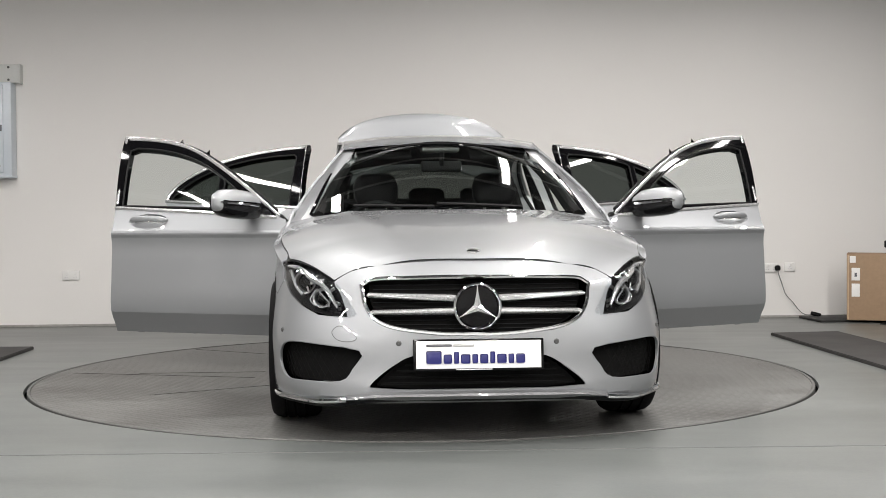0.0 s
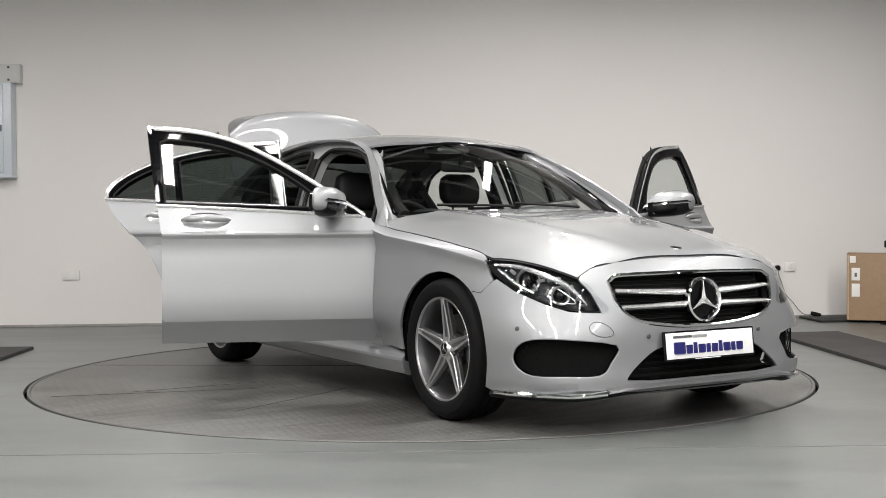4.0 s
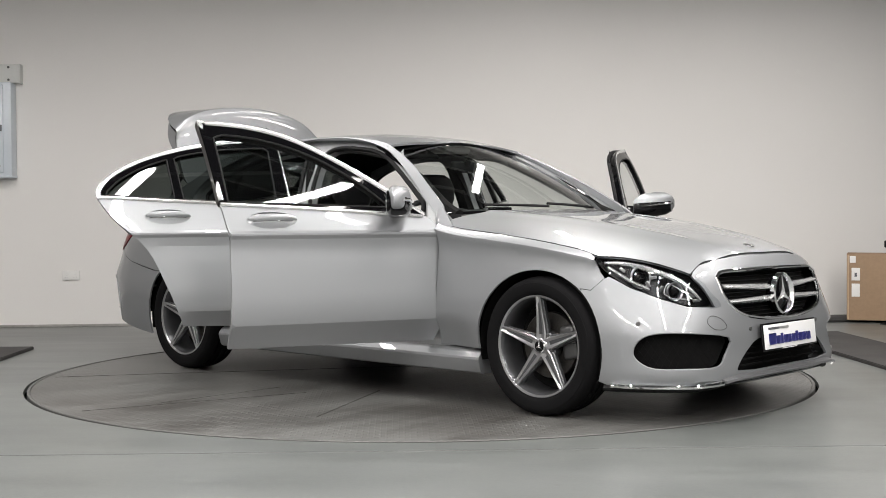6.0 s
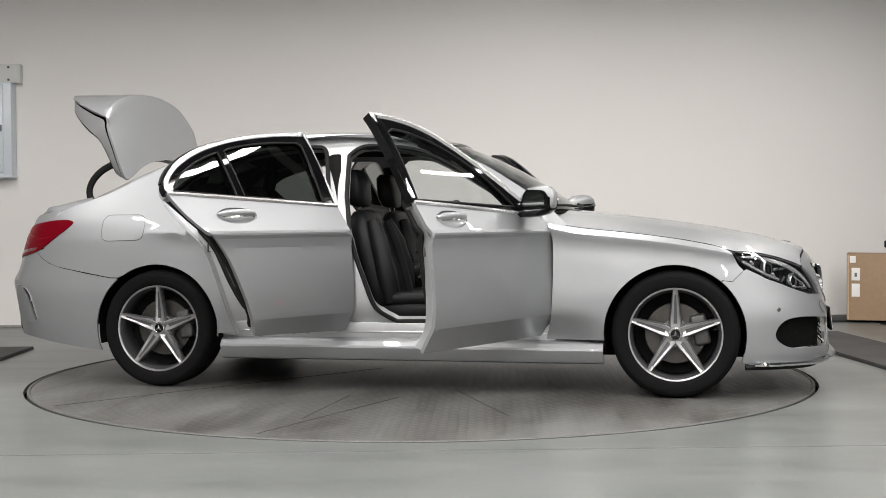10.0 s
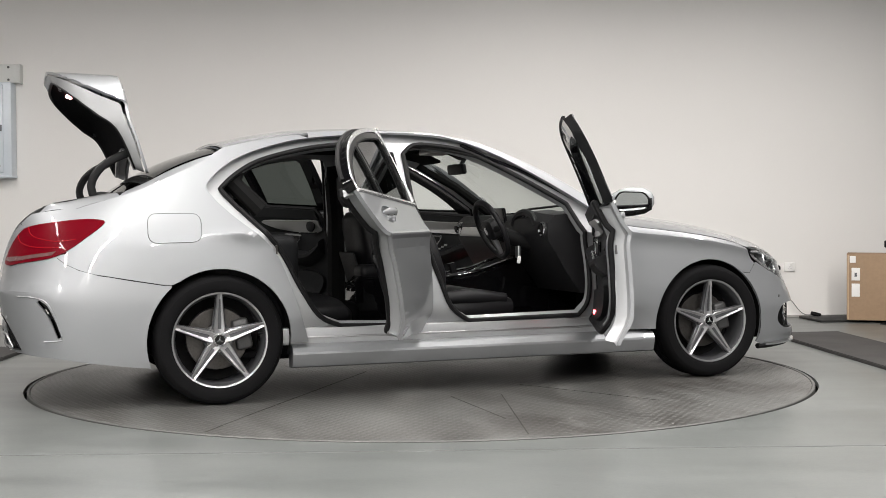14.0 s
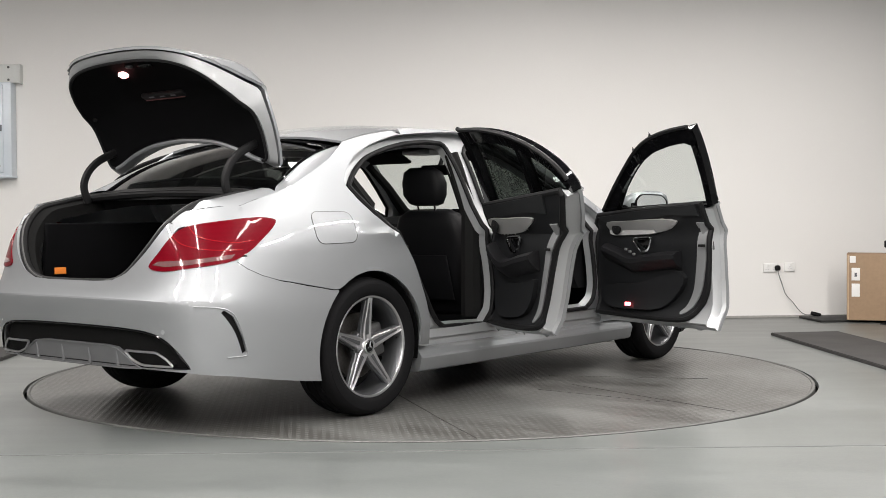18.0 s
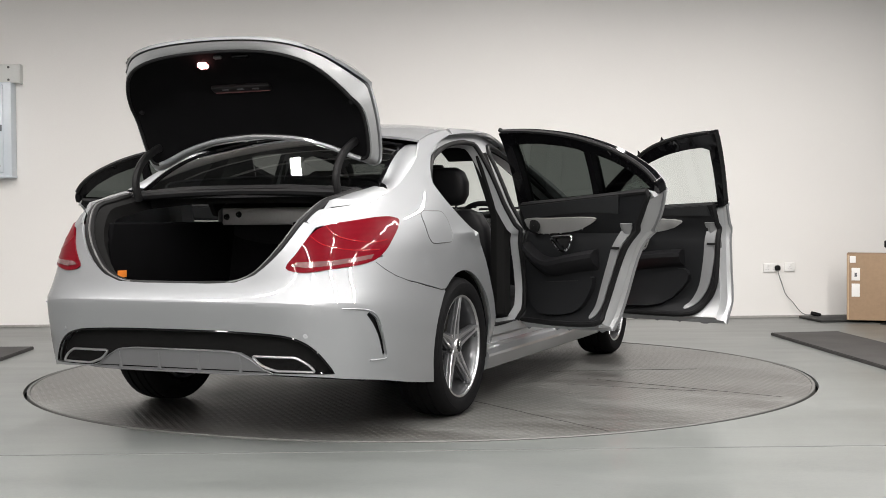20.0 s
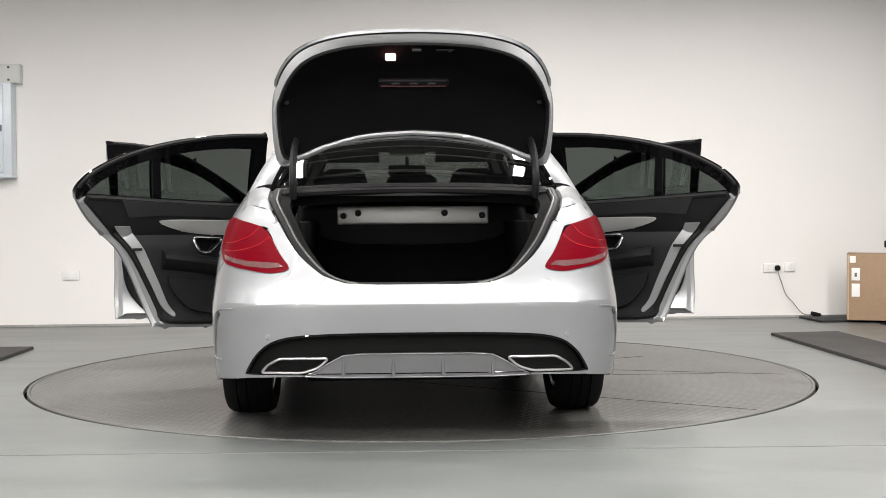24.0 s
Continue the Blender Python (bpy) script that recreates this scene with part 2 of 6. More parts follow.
def tube(points, r, n=8, closed=False, bm=None, flat=1.0):
    """A round bar along a path; r may be one radius or one for each point; flat squashes it across."""
    pts = [Vector(p) for p in points]
    k = len(pts)
    rings = []
    up = Vector((0.03, 0.02, 1))
    last = None
    for i, p in enumerate(pts):
        a = pts[(i - 1) % k] if closed or i else p
        b = pts[(i + 1) % k] if closed or i < k - 1 else p
        t = (b - a).normalized()
        u = t.cross(up) if last is None else last - t * last.dot(t)
        if u.length < (0.25 if last is None else 0.01):
            u = Vector((0, 1, 0)) - t * t.y
        u = last = u.normalized()
        w = u.cross(t).normalized()
        q = r[i] if isinstance(r, (list, tuple)) else r
        rings.append([p + u * math.cos(2 * math.pi * j / n) * q * flat + w * math.sin(2 * math.pi * j / n) * q for j in range(n)])
    if closed:
        rings.append(rings[0])
        bm = loft(rings, False, True, bm)
        bmesh.ops.remove_doubles(bm, verts=bm.verts, dist=1e-6)
        return bm
    return loft(rings, True, True, bm)


def lathe(profile, n=48, m=None):
    """Turns a profile of (radius, y) about the y axis."""
    bm = bmesh.new()
    rings = [[(r * math.cos(2 * math.pi * i / n), y, r * math.sin(2 * math.pi * i / n)) for i in range(n)] for r, y in profile]
    loft(rings, False, True, bm)
    bmesh.ops.remove_doubles(bm, verts=bm.verts, dist=1e-6)
    bmesh.ops.recalc_face_normals(bm, faces=bm.faces)
    if m:
        bm.transform(m)
    return bm


def block(sx, sy, sz, bevel=0.01, m=None, seg=3, bm=None):
    """A box with rounded edges about its middle."""
    b = bmesh.new()
    bmesh.ops.create_cube(b, size=1)
    bmesh.ops.scale(b, vec=(sx, sy, sz), verts=b.verts)
    if bevel:
        bmesh.ops.bevel(b, geom=b.edges[:], offset=bevel, segments=seg, affect="EDGES", profile=0.5)
    if m:
        b.transform(m)
    if bm is None:
        return b
    me = bpy.data.meshes.new("joined")
    b.to_mesh(me)
    b.free()
    bm.from_mesh(me)
    bpy.data.meshes.remove(me)
    return bm


def slab(poly, depth, m, bevel=0.004, seg=2):
    """A flat outline in x, y pulled up by depth, its upper edge rounded."""
    bm = bmesh.new()
    f = bm.faces.new([bm.verts.new((x, y, 0)) for x, y in poly])
    if f.normal.z < 0:
        f.normal_flip()
    g = bmesh.ops.extrude_face_region(bm, geom=[f])
    top = [v for v in g["geom"] if isinstance(v, bmesh.types.BMVert)]
    bmesh.ops.translate(bm, vec=(0, 0, depth), verts=top)
    bm.faces.ensure_lookup_table()
    if bevel:
        s = set(top)
        bmesh.ops.bevel(bm, geom=[e for e in bm.edges if e.verts[0] in s and e.verts[1] in s], offset=bevel, segments=seg, affect="EDGES")
    bmesh.ops.recalc_face_normals(bm, faces=bm.faces)
    bm.transform(m)
    return bm


def flip_y(bm):
    bm.transform(Matrix.Diagonal((1, -1, 1, 1)))
    bmesh.ops.reverse_faces(bm, faces=bm.faces)
    return bm


def thing(name, label, category, m=None, group="", kind=""):
    ob = new(name)
    ob.empty_display_size = 0.2
    if m is not None:
        ob.matrix_world = m
    return tagged(ob, label, category, group, kind)

# ---------------------------------------------------------------- the hall
WALL = surface("white_wall_paint", (0.78, 0.765, 0.745), 0.7, 0, 0, 0.035, 90, 0.7, 0.06, 0.05)


def worn_floor(name, colours, spots, gloss=(0.22, 0.42), tread=False):
    """Worn painted ground: wide stains, smears drawn out one way, fine speckle, dark scuffs."""
    m, n, l, b = nodes_of(name)
    at = n.new("ShaderNodeTexCoord")
    tex = {}
    for key, scale, detail, stretch in (("stain", 0.75, 8, (1, 1, 1)), ("smear", 2.2, 5, (0.35, 1.6, 1)), ("speck", 55, 3, (1, 1, 1)), ("scuff", 3.2, 10, (1, 1.5, 1))):
        t, mp = n.new("ShaderNodeTexNoise"), n.new("ShaderNodeMapping")
        t.inputs["Scale"].default_value, t.inputs["Detail"].default_value, t.inputs["Roughness"].default_value = scale, detail, 0.62
        mp.inputs["Scale"].default_value = stretch
        mp.inputs["Rotation"].default_value = (0, 0, 0.5)
        l.new(at.outputs["Object"], mp.inputs["Vector"]), l.new(mp.outputs[0], t.inputs["Vector"])
        tex[key] = t.outputs["Fac"]
    total = None
    for key, w in (("stain", 0.55), ("smear", 0.30), ("speck", 0.15)):
        k = n.new("ShaderNodeMath")
        k.operation = "MULTIPLY_ADD"
        k.inputs[1].default_value, k.inputs[2].default_value = w, 0.0
        l.new(tex[key], k.inputs[0])
        if total:
            l.new(total, k.inputs[2])
        total = k.outputs[0]
    ramp = n.new("ShaderNodeValToRGB")
    e = ramp.color_ramp.elements
    e[0].position, e[0].color = 0.36, (*colours[0], 1)
    e[1].position, e[1].color = 0.64, (*colours[2], 1)
    e.new(0.5).color = (*colours[1], 1)
    l.new(total, ramp.inputs[0])
    marks = n.new("ShaderNodeValToRGB")
    marks.color_ramp.elements[0].position, marks.color_ramp.elements[1].position = 0.66, 0.76
    l.new(tex["scuff"], marks.inputs[0])
    mix = n.new("ShaderNodeMix")
    mix.data_type = "RGBA"
    mix.inputs["B"].default_value = (*spots, 1)
    part_of = n.new("ShaderNodeMath")
    part_of.operation = "MULTIPLY"
    part_of.inputs[1].default_value = 0.55
    l.new(marks.outputs[0], part_of.inputs[0]), l.new(part_of.outputs[0], mix.inputs["Factor"]), l.new(ramp.outputs[0], mix.inputs["A"])
    colour = mix.outputs["Result"]
    relief = n.new("ShaderNodeBump")
    relief.inputs["Strength"].default_value, relief.inputs["Distance"].default_value = 0.08, 0.002
    l.new(tex["speck"], relief.inputs["Height"])
    if tread:
        turn = n.new("ShaderNodeMapping")
        turn.inputs["Rotation"].default_value = (0, 0, radians(45))
        l.new(at.outputs["Object"], turn.inputs["Vector"])
        bars = n.new("ShaderNodeTexBrick")
        bars.offset = 0.5
        for k, v in (("Scale", 1.0), ("Mortar Size", 0.012), ("Mortar Smooth", 0.4), ("Brick Width", 0.052), ("Row Height", 0.036)):
            bars.inputs[k].default_value = v
        bars.inputs["Color1"].default_value = bars.inputs["Color2"].default_value = (1, 1, 1, 1)
        bars.inputs["Mortar"].default_value = (0.42, 0.40, 0.38, 1)
        l.new(turn.outputs[0], bars.inputs["Vector"])
        worn = n.new("ShaderNodeMapRange")
        worn.inputs["From Min"].default_value, worn.inputs["From Max"].default_value = 0.38, 0.60
        worn.inputs["To Min"].default_value, worn.inputs["To Max"].default_value = 0.85, 0.15
        l.new(tex["smear"], worn.inputs["Value"])
        deep = n.new("ShaderNodeMix")
        deep.data_type, deep.blend_type = "RGBA", "MULTIPLY"
        l.new(worn.outputs[0], deep.inputs["Factor"]), l.new(colour, deep.inputs["A"]), l.new(bars.outputs["Color"], deep.inputs["B"])
        colour = deep.outputs["Result"]
        relief.inputs["Strength"].default_value, relief.inputs["Distance"].default_value = 0.8, 0.003
        l.new(bars.outputs["Color"], relief.inputs["Height"])
    l.new(relief.outputs[0], b.inputs["Normal"])
    l.new(colour, b.inputs["Base Color"])
    b.inputs["Specular IOR Level"].default_value = 0.5
    sheen = n.new("ShaderNodeMapRange")
    sheen.inputs["To Min"].default_value, sheen.inputs["To Max"].default_value = gloss
    l.new(tex["smear"], sheen.inputs["Value"]), l.new(sheen.outputs[0], b.inputs["Roughness"])
    return m


FLOOR = worn_floor("grey_floor_paint", ((0.080, 0.086, 0.083), (0.116, 0.124, 0.120), (0.142, 0.149, 0.145)), (0.07, 0.07, 0.066))
# pale wall added out of view; its reflection brightens the car's flanks
BOUNCE_WALL = surface("pale_bounce_wall", (0.78, 0.775, 0.77), 0.7, 0, 0, 0.1, 30, 1, 0.1)
# unseen side walls; their two tones set how much light each side returns
UNSEEN_PALE = surface("unseen_side_pale", (0.55, 0.545, 0.54), 0.7, 0, 0, 0.06, 60, 1, 0.1)
UNSEEN_DIM = surface("unseen_side_dim", (0.30, 0.305, 0.31), 0.7, 0, 0, 0.1, 30, 1, 0.1)
CEILING = surface("hall_ceiling", (0.10, 0.10, 0.105), 0.8, 0, 0, 0.1, 30, 1, 0.1)
PURLIN = surface("pale_roof_rib", (0.55, 0.55, 0.54), 0.6, 0, 0, 0.1, 30, 1, 0.1)
WALL_TURN = 3.29


def wall_at(x, out=0.0, z=0.0, r=0.0):
    """A pose at the far wall, x metres along it, standing out from it."""
    return pose(0, 3.655, 0, 0, 0, WALL_TURN) @ pose(x, -out, z, 0, 0, r)


def setting(name, bm, material, label, category, m=None, sharp=38):
    ob = part(name, bm, material, None, label, sharp)
    if m is not None:
        ob.matrix_world = m
    return tagged(ob, label, category, kind="structure")


def room():
    setting("wall_far", block(17, 0.2, 4.4, 0), WALL, "white painted wall behind the turntable", "wall", wall_at(0, -0.1, 2.2))
    setting("wall_side", block(0.2, 16, 4.4, 0), UNSEEN_PALE, "unseen pale side wall, its tone set for reflections", "wall", pose(-7.6, -4, 2.2))
    setting("wall_side", block(0.2, 16, 4.4, 0), UNSEEN_DIM, "unseen side wall, greyed to stand in for the hall's darker side", "wall", pose(7.6, -4, 2.2))
    setting("wall_near", block(15.4, 0.2, 4.4, 0), BOUNCE_WALL, "added pale wall out of view, bouncing light onto the car", "wall", pose(0, -9.9, 2.2))
    bm = block(15.4, 16, 0.15, 0)
    for y in np.arange(-7.6, 7.7, 1.15):
        block(15.2, 0.09, 0.09, 0.015, pose(0, y, -0.115), 1, bm)
    ob = setting("ceiling", bm, [CEILING, PURLIN], "dark ribbed roof lining of the photo hall", "ceiling", pose(0, -4, 4.3))
    ob.data.polygons.foreach_set("material_index", [0] * 6 + [1] * (len(ob.data.polygons) - 6))
    ring = [(TABLE_R * math.cos(a), TABLE_R * math.sin(a)) for a in [2 * math.pi * i / 160 for i in range(160)]]
    hole = [(x * 1.0065, y * 1.0065) for x, y in ring]
    bm = panel([(-8, -12), (8, -12), (8, 5), (-8, 5)], lambda x, y: (x, y, 0), 0.5, [hole], 0.03)
    setting("floor", bm, FLOOR, "grey painted concrete floor with a round cut-out", "floor")
    setting("turntable_pit", lathe([(2.6, 0.0), (2.6, 0.005), (0.01, 0.005)], 64, pose(0, 0, -0.06, 90)), UNDER, "dark pit under the turntable", "pit")
    setting("floor_joint", block(16, 0.012, 0.004, 0.001), surface("joint_filler", (0.085, 0.088, 0.086), 0.6), "narrow joint across the painted floor", "floor joint", pose(0, -2.45, -0.0005, 0, 0, 0.5))


TABLE_R = 2.263


def turntable():
    t = thing("turntable", "round worn steel chequer-plate turntable set flush into the floor", "turntable")
    plate = worn_floor("chequer_plate", ((0.066, 0.062, 0.058), (0.110, 0.110, 0.105), (0.142, 0.145, 0.140)), (0.085, 0.055, 0.046), (0.26, 0.50), True)
    part("deck_plate", lathe([(0.001, 0.0), (1.2, 0.0), (TABLE_R - 0.022, 0.0), (TABLE_R - 0.022, 0.03), (0.001, 0.03)], 160, pose(0, 0, 0, -90)), plate, t)
    part("rim", lathe([(TABLE_R - 0.02, 0.03), (TABLE_R - 0.02, -0.001), (TABLE_R - 0.017, -0.004), (TABLE_R - 0.006, -0.004), (TABLE_R - 0.003, -0.001), (TABLE_R - 0.003, 0.03)], 160, pose(0, 0, 0, -90)), surface("rim_steel", (0.12, 0.12, 0.115), 0.5, 0.3, 0, 0.15, 60, 3, 0.1), t, "worn steel rim")
    seam = surface("plate_seam", (0.035, 0.032, 0.030), 0.7)
    for x0, y0, x1, y1 in ((-1.56, 1.55, -1.136, 1.257), (-1.136, 1.257, 0.2, 0.30), (-1.50, -0.75, -0.684, -0.333), (-1.72, 0.193, -0.957, 0.181), (-1.0, -0.09, -2.13, 0.26)):
        part("plate_seam", block(math.hypot(x1 - x0, y1 - y0), 0.005, 0.003, 0, pose((x0 + x1) / 2, (y0 + y1) / 2, 0.0, 0, 0, math.degrees(math.atan2(y1 - y0, x1 - x0)))), seam, t)
    return t


# ---------------------------------------------------------------- the body's surfaces (x to the nose, y to its left, z up)
WIDE = spline([0.12, 0.20, 0.27, 0.36, 0.413, 0.427, 0.44, 0.52, 0.62, 0.72, 0.79, 0.835, 0.853, 0.862, 0.874, 0.92, 0.96, 1.0, 1.1, 1.2, 1.3, 1.36, 1.39, 1.43],
              [0.780, 0.796, 0.812, 0.852, 0.8840, 0.8922, 0.8948, 0.8985, 0.893, 0.886, 0.8800, 0.8845, 0.8922, 0.892, 0.8735, 0.845, 0.824, 0.8035, 0.7535, 0.699, 0.637, 0.5955, 0.572, 0.536])
WIDE_END = spline([0.12, 0.17, 0.22, 0.30, 0.44, 0.52], [0.85, 0.872, 0.884, 0.890, 0.897, 0.8985])
RIDGE = spline([0.6, 0.76, 0.9, 1.15, 1.4, 1.6, 1.75, 1.9, 2.05, 2.3], [0.93, 0.915, 0.885, 0.857, 0.825, 0.788, 0.752, 0.715, 0.68, 0.65])
NOSE = spline([0.12, 0.16, 0.185, 0.22, 0.30, 0.42, 0.47, 0.56, 0.66, 0.70, 0.735, 0.78], [2.06, 2.17, 2.225, 2.235, 2.225, 2.22, 2.215, 2.20, 2.175, 2.155, 2.125, 2.06])
NOSE_N = spline([0.2, 0.38, 0.55, 0.7], [4.3, 4.4, 3.6, 3.25])
TAIL = spline([0.15, 0.28, 0.36, 0.45, 0.52, 0.588, 0.600, 0.66, 0.75, 0.86, 0.95, 1.0, 1.06, 1.2], [-2.36, -2.42, -2.434, -2.448, -2.465, -2.481, -2.474, -2.452, -2.440, -2.427, -2.415, -2.38, -2.30, -2.2])
TAIL_N = spline([0.3, 0.45, 0.6, 0.75, 0.92, 1.1], [4.4, 4.2, 3.9, 3.7, 3.2, 3.0])
ROOF = spline([-1.5, -1.36, -1.14, -0.89, -0.56, -0.22, 0.0, 0.16, 0.3], [1.31, 1.352, 1.402, 1.436, 1.449, 1.441, 1.415, 1.375, 1.31])
BONNET = spline([0.72, 0.85, 1.12, 1.44, 1.76, 2.0, 2.09, 2.14], [0.995, 0.98, 0.95, 0.908, 0.852, 0.797, 0.768, 0.74])
TAIL_SQ = spline([0.3, 0.45, 0.6, 0.75, 0.92, 1.1], [5.5, 5.6, 5.3, 4.7, 3.9, 3.2])
FRONT_X, REAR_X = 1.0, -1.2


def drop(x, z):
    """The height on the door that a height on the fender answers to, where the bonnet line falls."""
    return z if x < 0.76 or z < 0.5 else 0.5 + (z - 0.5) * 0.40 / (RIDGE(x) - 0.5)


def width(x, z):
    """Half width of the flanks; by the bumpers they do not tuck in above the sill."""
    w = WIDE(drop(x, z))
    if x < -1.2 and 0.79 < z < 0.92:
        # the shoulder crease runs out over the rear quarter
        k = min(1, (-1.2 - x) / 0.4)
        w += (0.880 - 0.035 * ((z - 0.79) / 0.13) ** 1.3 - w) * k * k * (3 - 2 * k)
    if z < 0.52:
        k = min(1, max(0, (abs(x) - 0.80) / 0.35))
        w += (WIDE_END(z) - w) * k * k * (3 - 2 * k)
    return w


CABIN = spline([-1.5, -0.95, -0.4, 0.15, 0.8], [0.0, 0.030, 0.045, 0.012, 0.0])


def half(x, z):
    """Half width of the body at x, z; the cabin is widest at the middle pillar."""
    w = width(x, z)
    if x > FRONT_X:
        r, n = (x - FRONT_X) / (NOSE(z) - FRONT_X), NOSE_N(z)
    elif x < REAR_X:
        r, n = (x - REAR_X) / (TAIL(z) - REAR_X), TAIL_SQ(z)
    else:
        r, n = 0.0, 2
    if z > 1.0:
        w += CABIN(x) * (z - 1.0) / 0.38
    return w * max(0.0, 1 - r ** n) ** (1 / n)


def side(x, z):
    return (x, -half(x, z), z)


def nose(a, z, out=0.0):
    """The front end by an angle (0 in the middle, positive to its right) and height."""
    n = NOSE_N(z)
    x = FRONT_X + (NOSE(z) + out - FRONT_X) * abs(math.cos(a)) ** (2 / n)
    w = width(x, z) + out
    return (x, -math.copysign(w * abs(math.sin(a)) ** (2 / n), a), z)


def nose_y(y, z):
    """The angle at which the front end has that half width."""
    n, w = NOSE_N(z), 0.89
    for _ in range(5):
        a = math.asin(min(1, abs(y) / w) ** (n / 2))
        w = width(nose(a, z)[0], z)
    return math.copysign(a, y)


def nose_x(x, z):
    return math.acos(max(0, min(1, (x - FRONT_X) / (NOSE(z) - FRONT_X))) ** (NOSE_N(z) / 2))


def tail(a, z, out=0.0):
    """The rear end by an angle (0 in the middle, positive to its right) and height."""
    n, q = TAIL_N(z), TAIL_SQ(z)
    k, c = abs(math.sin(a)) ** (2 / n), abs(math.cos(a)) ** (2 / n)
    t = min(1, max(0, (abs(a) - 0.6) / 0.25))
    k += (max(0.0, 1 - c ** q) ** (1 / q) - k) * t * t * (3 - 2 * t)
    return (REAR_X + (TAIL(z) - out - REAR_X) * max(0.0, 1 - k ** q) ** (1 / q), -math.copysign((width(-2, z) + out) * k, a), z)


def tail_y(y, z):
    return math.copysign(math.asin(min(1, abs(y) / width(-2, z)) ** (TAIL_N(z) / 2)), y)


def tail_x(x, z):
    return math.acos(max(0, min(1, (x - REAR_X) / (TAIL(z) - REAR_X))) ** (TAIL_N(z) / 2))


def eave(x):
    """Height of the roof's side edge."""
    return ROOF(x) - 0.045


def step_in(x, z):
    """How far the bare door opening lies within the closed door's skin, by the front pillar."""
    k = min(1, max(0, (x + 0.35) / 0.5)) * min(1, max(0, (0.85 - x) / 0.4))
    return 0.058 * k * max(0, z - 1.0) / 0.38


def opening(x, z):
    p = side(x, z)
    return (p[0], p[1] + step_in(x, z), p[2])


def roof_edge(x):
    return half(x, eave(x)) - step_in(x, eave(x))


def roof(x, y):
    return (x, y, ROOF(x) - 0.045 * min(1.1, abs(y) / roof_edge(x)) ** 2.6)


def sunk(depth, f=side):
    """The side's surface, set in by a depth."""
    def place(x, z):
        p = f(x, z)
        return (p[0], p[1] + depth, p[2])
    return place


def even_glass(outline, depth):
    """One evenly curved sheet through the side's surface within an outline."""
    pts = [side(x, z) for x, z in outline]
    rows = np.array([(1, x, z, z * z, x * z) for x, _, z in pts])
    c = np.linalg.lstsq(rows, np.array([p[1] for p in pts]), rcond=None)[0]
    return lambda x, z: (x, float(c @ (1, x, z, z * z, x * z)) + depth, z)


# outlines in x, z of the side
ARCH_F, ARCH_R, ARCH = (1.415, 0.325), (-1.42, 0.325), 0.360


def arch(c, a0, a1, r=ARCH, n=24):
    return [(c[0] + r * math.cos(radians(a0 + (a1 - a0) * i / n)), c[1] + r * math.sin(radians(a0 + (a1 - a0) * i / n))) for i in range(n + 1)]


FRONT_DOOR = soft([(0.74, 0.312), (0.772, 0.42), (0.782, 0.60), (0.780, 0.82), (0.735, 0.915)], 4, False) + soft([(0.70, 0.955), (0.45, 1.125), (0.20, 1.272), (0.02, 1.352), (-0.18, 1.396), (-0.405, 1.412)], 4, False) + [(-0.345, 1.02), (-0.326, 0.93), (-0.312, 0.84), (-0.309, 0.60), (-0.318, 0.316)]
REAR_DOOR = [(-0.332, 0.326), (-0.323, 0.60), (-0.326, 0.84), (-0.340, 0.93), (-0.358, 1.02)] + soft([(-0.418, 1.405), (-0.60, 1.397), (-0.80, 1.375), (-0.99, 1.340), (-1.18, 1.283), (-1.330, 1.208), (-1.412, 1.135), (-1.430, 1.065), (-1.345, 0.940), (-1.172, 0.773), (-1.065, 0.56), (-1.00, 0.40), (-0.98, 0.345)], 4, False)
BELT = spline([-1.4, -0.4, 0.3, 0.7], [1.062, 1.010, 0.972, 0.945])
GLASS_F = soft([(0.52, 0.985), (0.38, 1.105), (0.19, 1.222), (0.02, 1.290), (-0.15, 1.328), (-0.29, 1.340)], 3, False) + [(-0.335, 1.325), (-0.300, 1.012)]
GLASS_R = [(-0.445, 1.018), (-0.475, 1.325)] + soft([(-0.50, 1.343), (-0.68, 1.336), (-0.86, 1.315), (-0.985, 1.290)], 3, False) + [(-1.010, 1.278), (-0.965, 1.045)]
GLASS_Q = [(-1.012, 1.046), (-1.050, 1.272)] + soft([(-1.065, 1.268), (-1.19, 1.222), (-1.305, 1.158), (-1.378, 1.090)], 3, False) + [(-1.382, 1.068)]
HINGE_F, HINGE_R, OPEN_F, OPEN_R = (0.755, -0.85), (-0.335, -0.845), 66.7, 59.3


def crease(x0, x1, step=0.12):
    """Lines that hold the shoulder crease and the kink above the sill, from x0 to x1."""
    xs = np.linspace(x0, x1, 10)
    up = lambda x, z: z if x < 0.76 else 0.5 + (z - 0.5) * (RIDGE(x) - 0.5) / 0.40
    return [[(x, up(x, z)) for x in xs] for z in (0.835, 0.853, 0.862, 0.874)]


def kink(x0, x1):
    return [[(x, z) for x in np.linspace(x0, x1, 8)] for z in (0.413, 0.427, 0.44)]


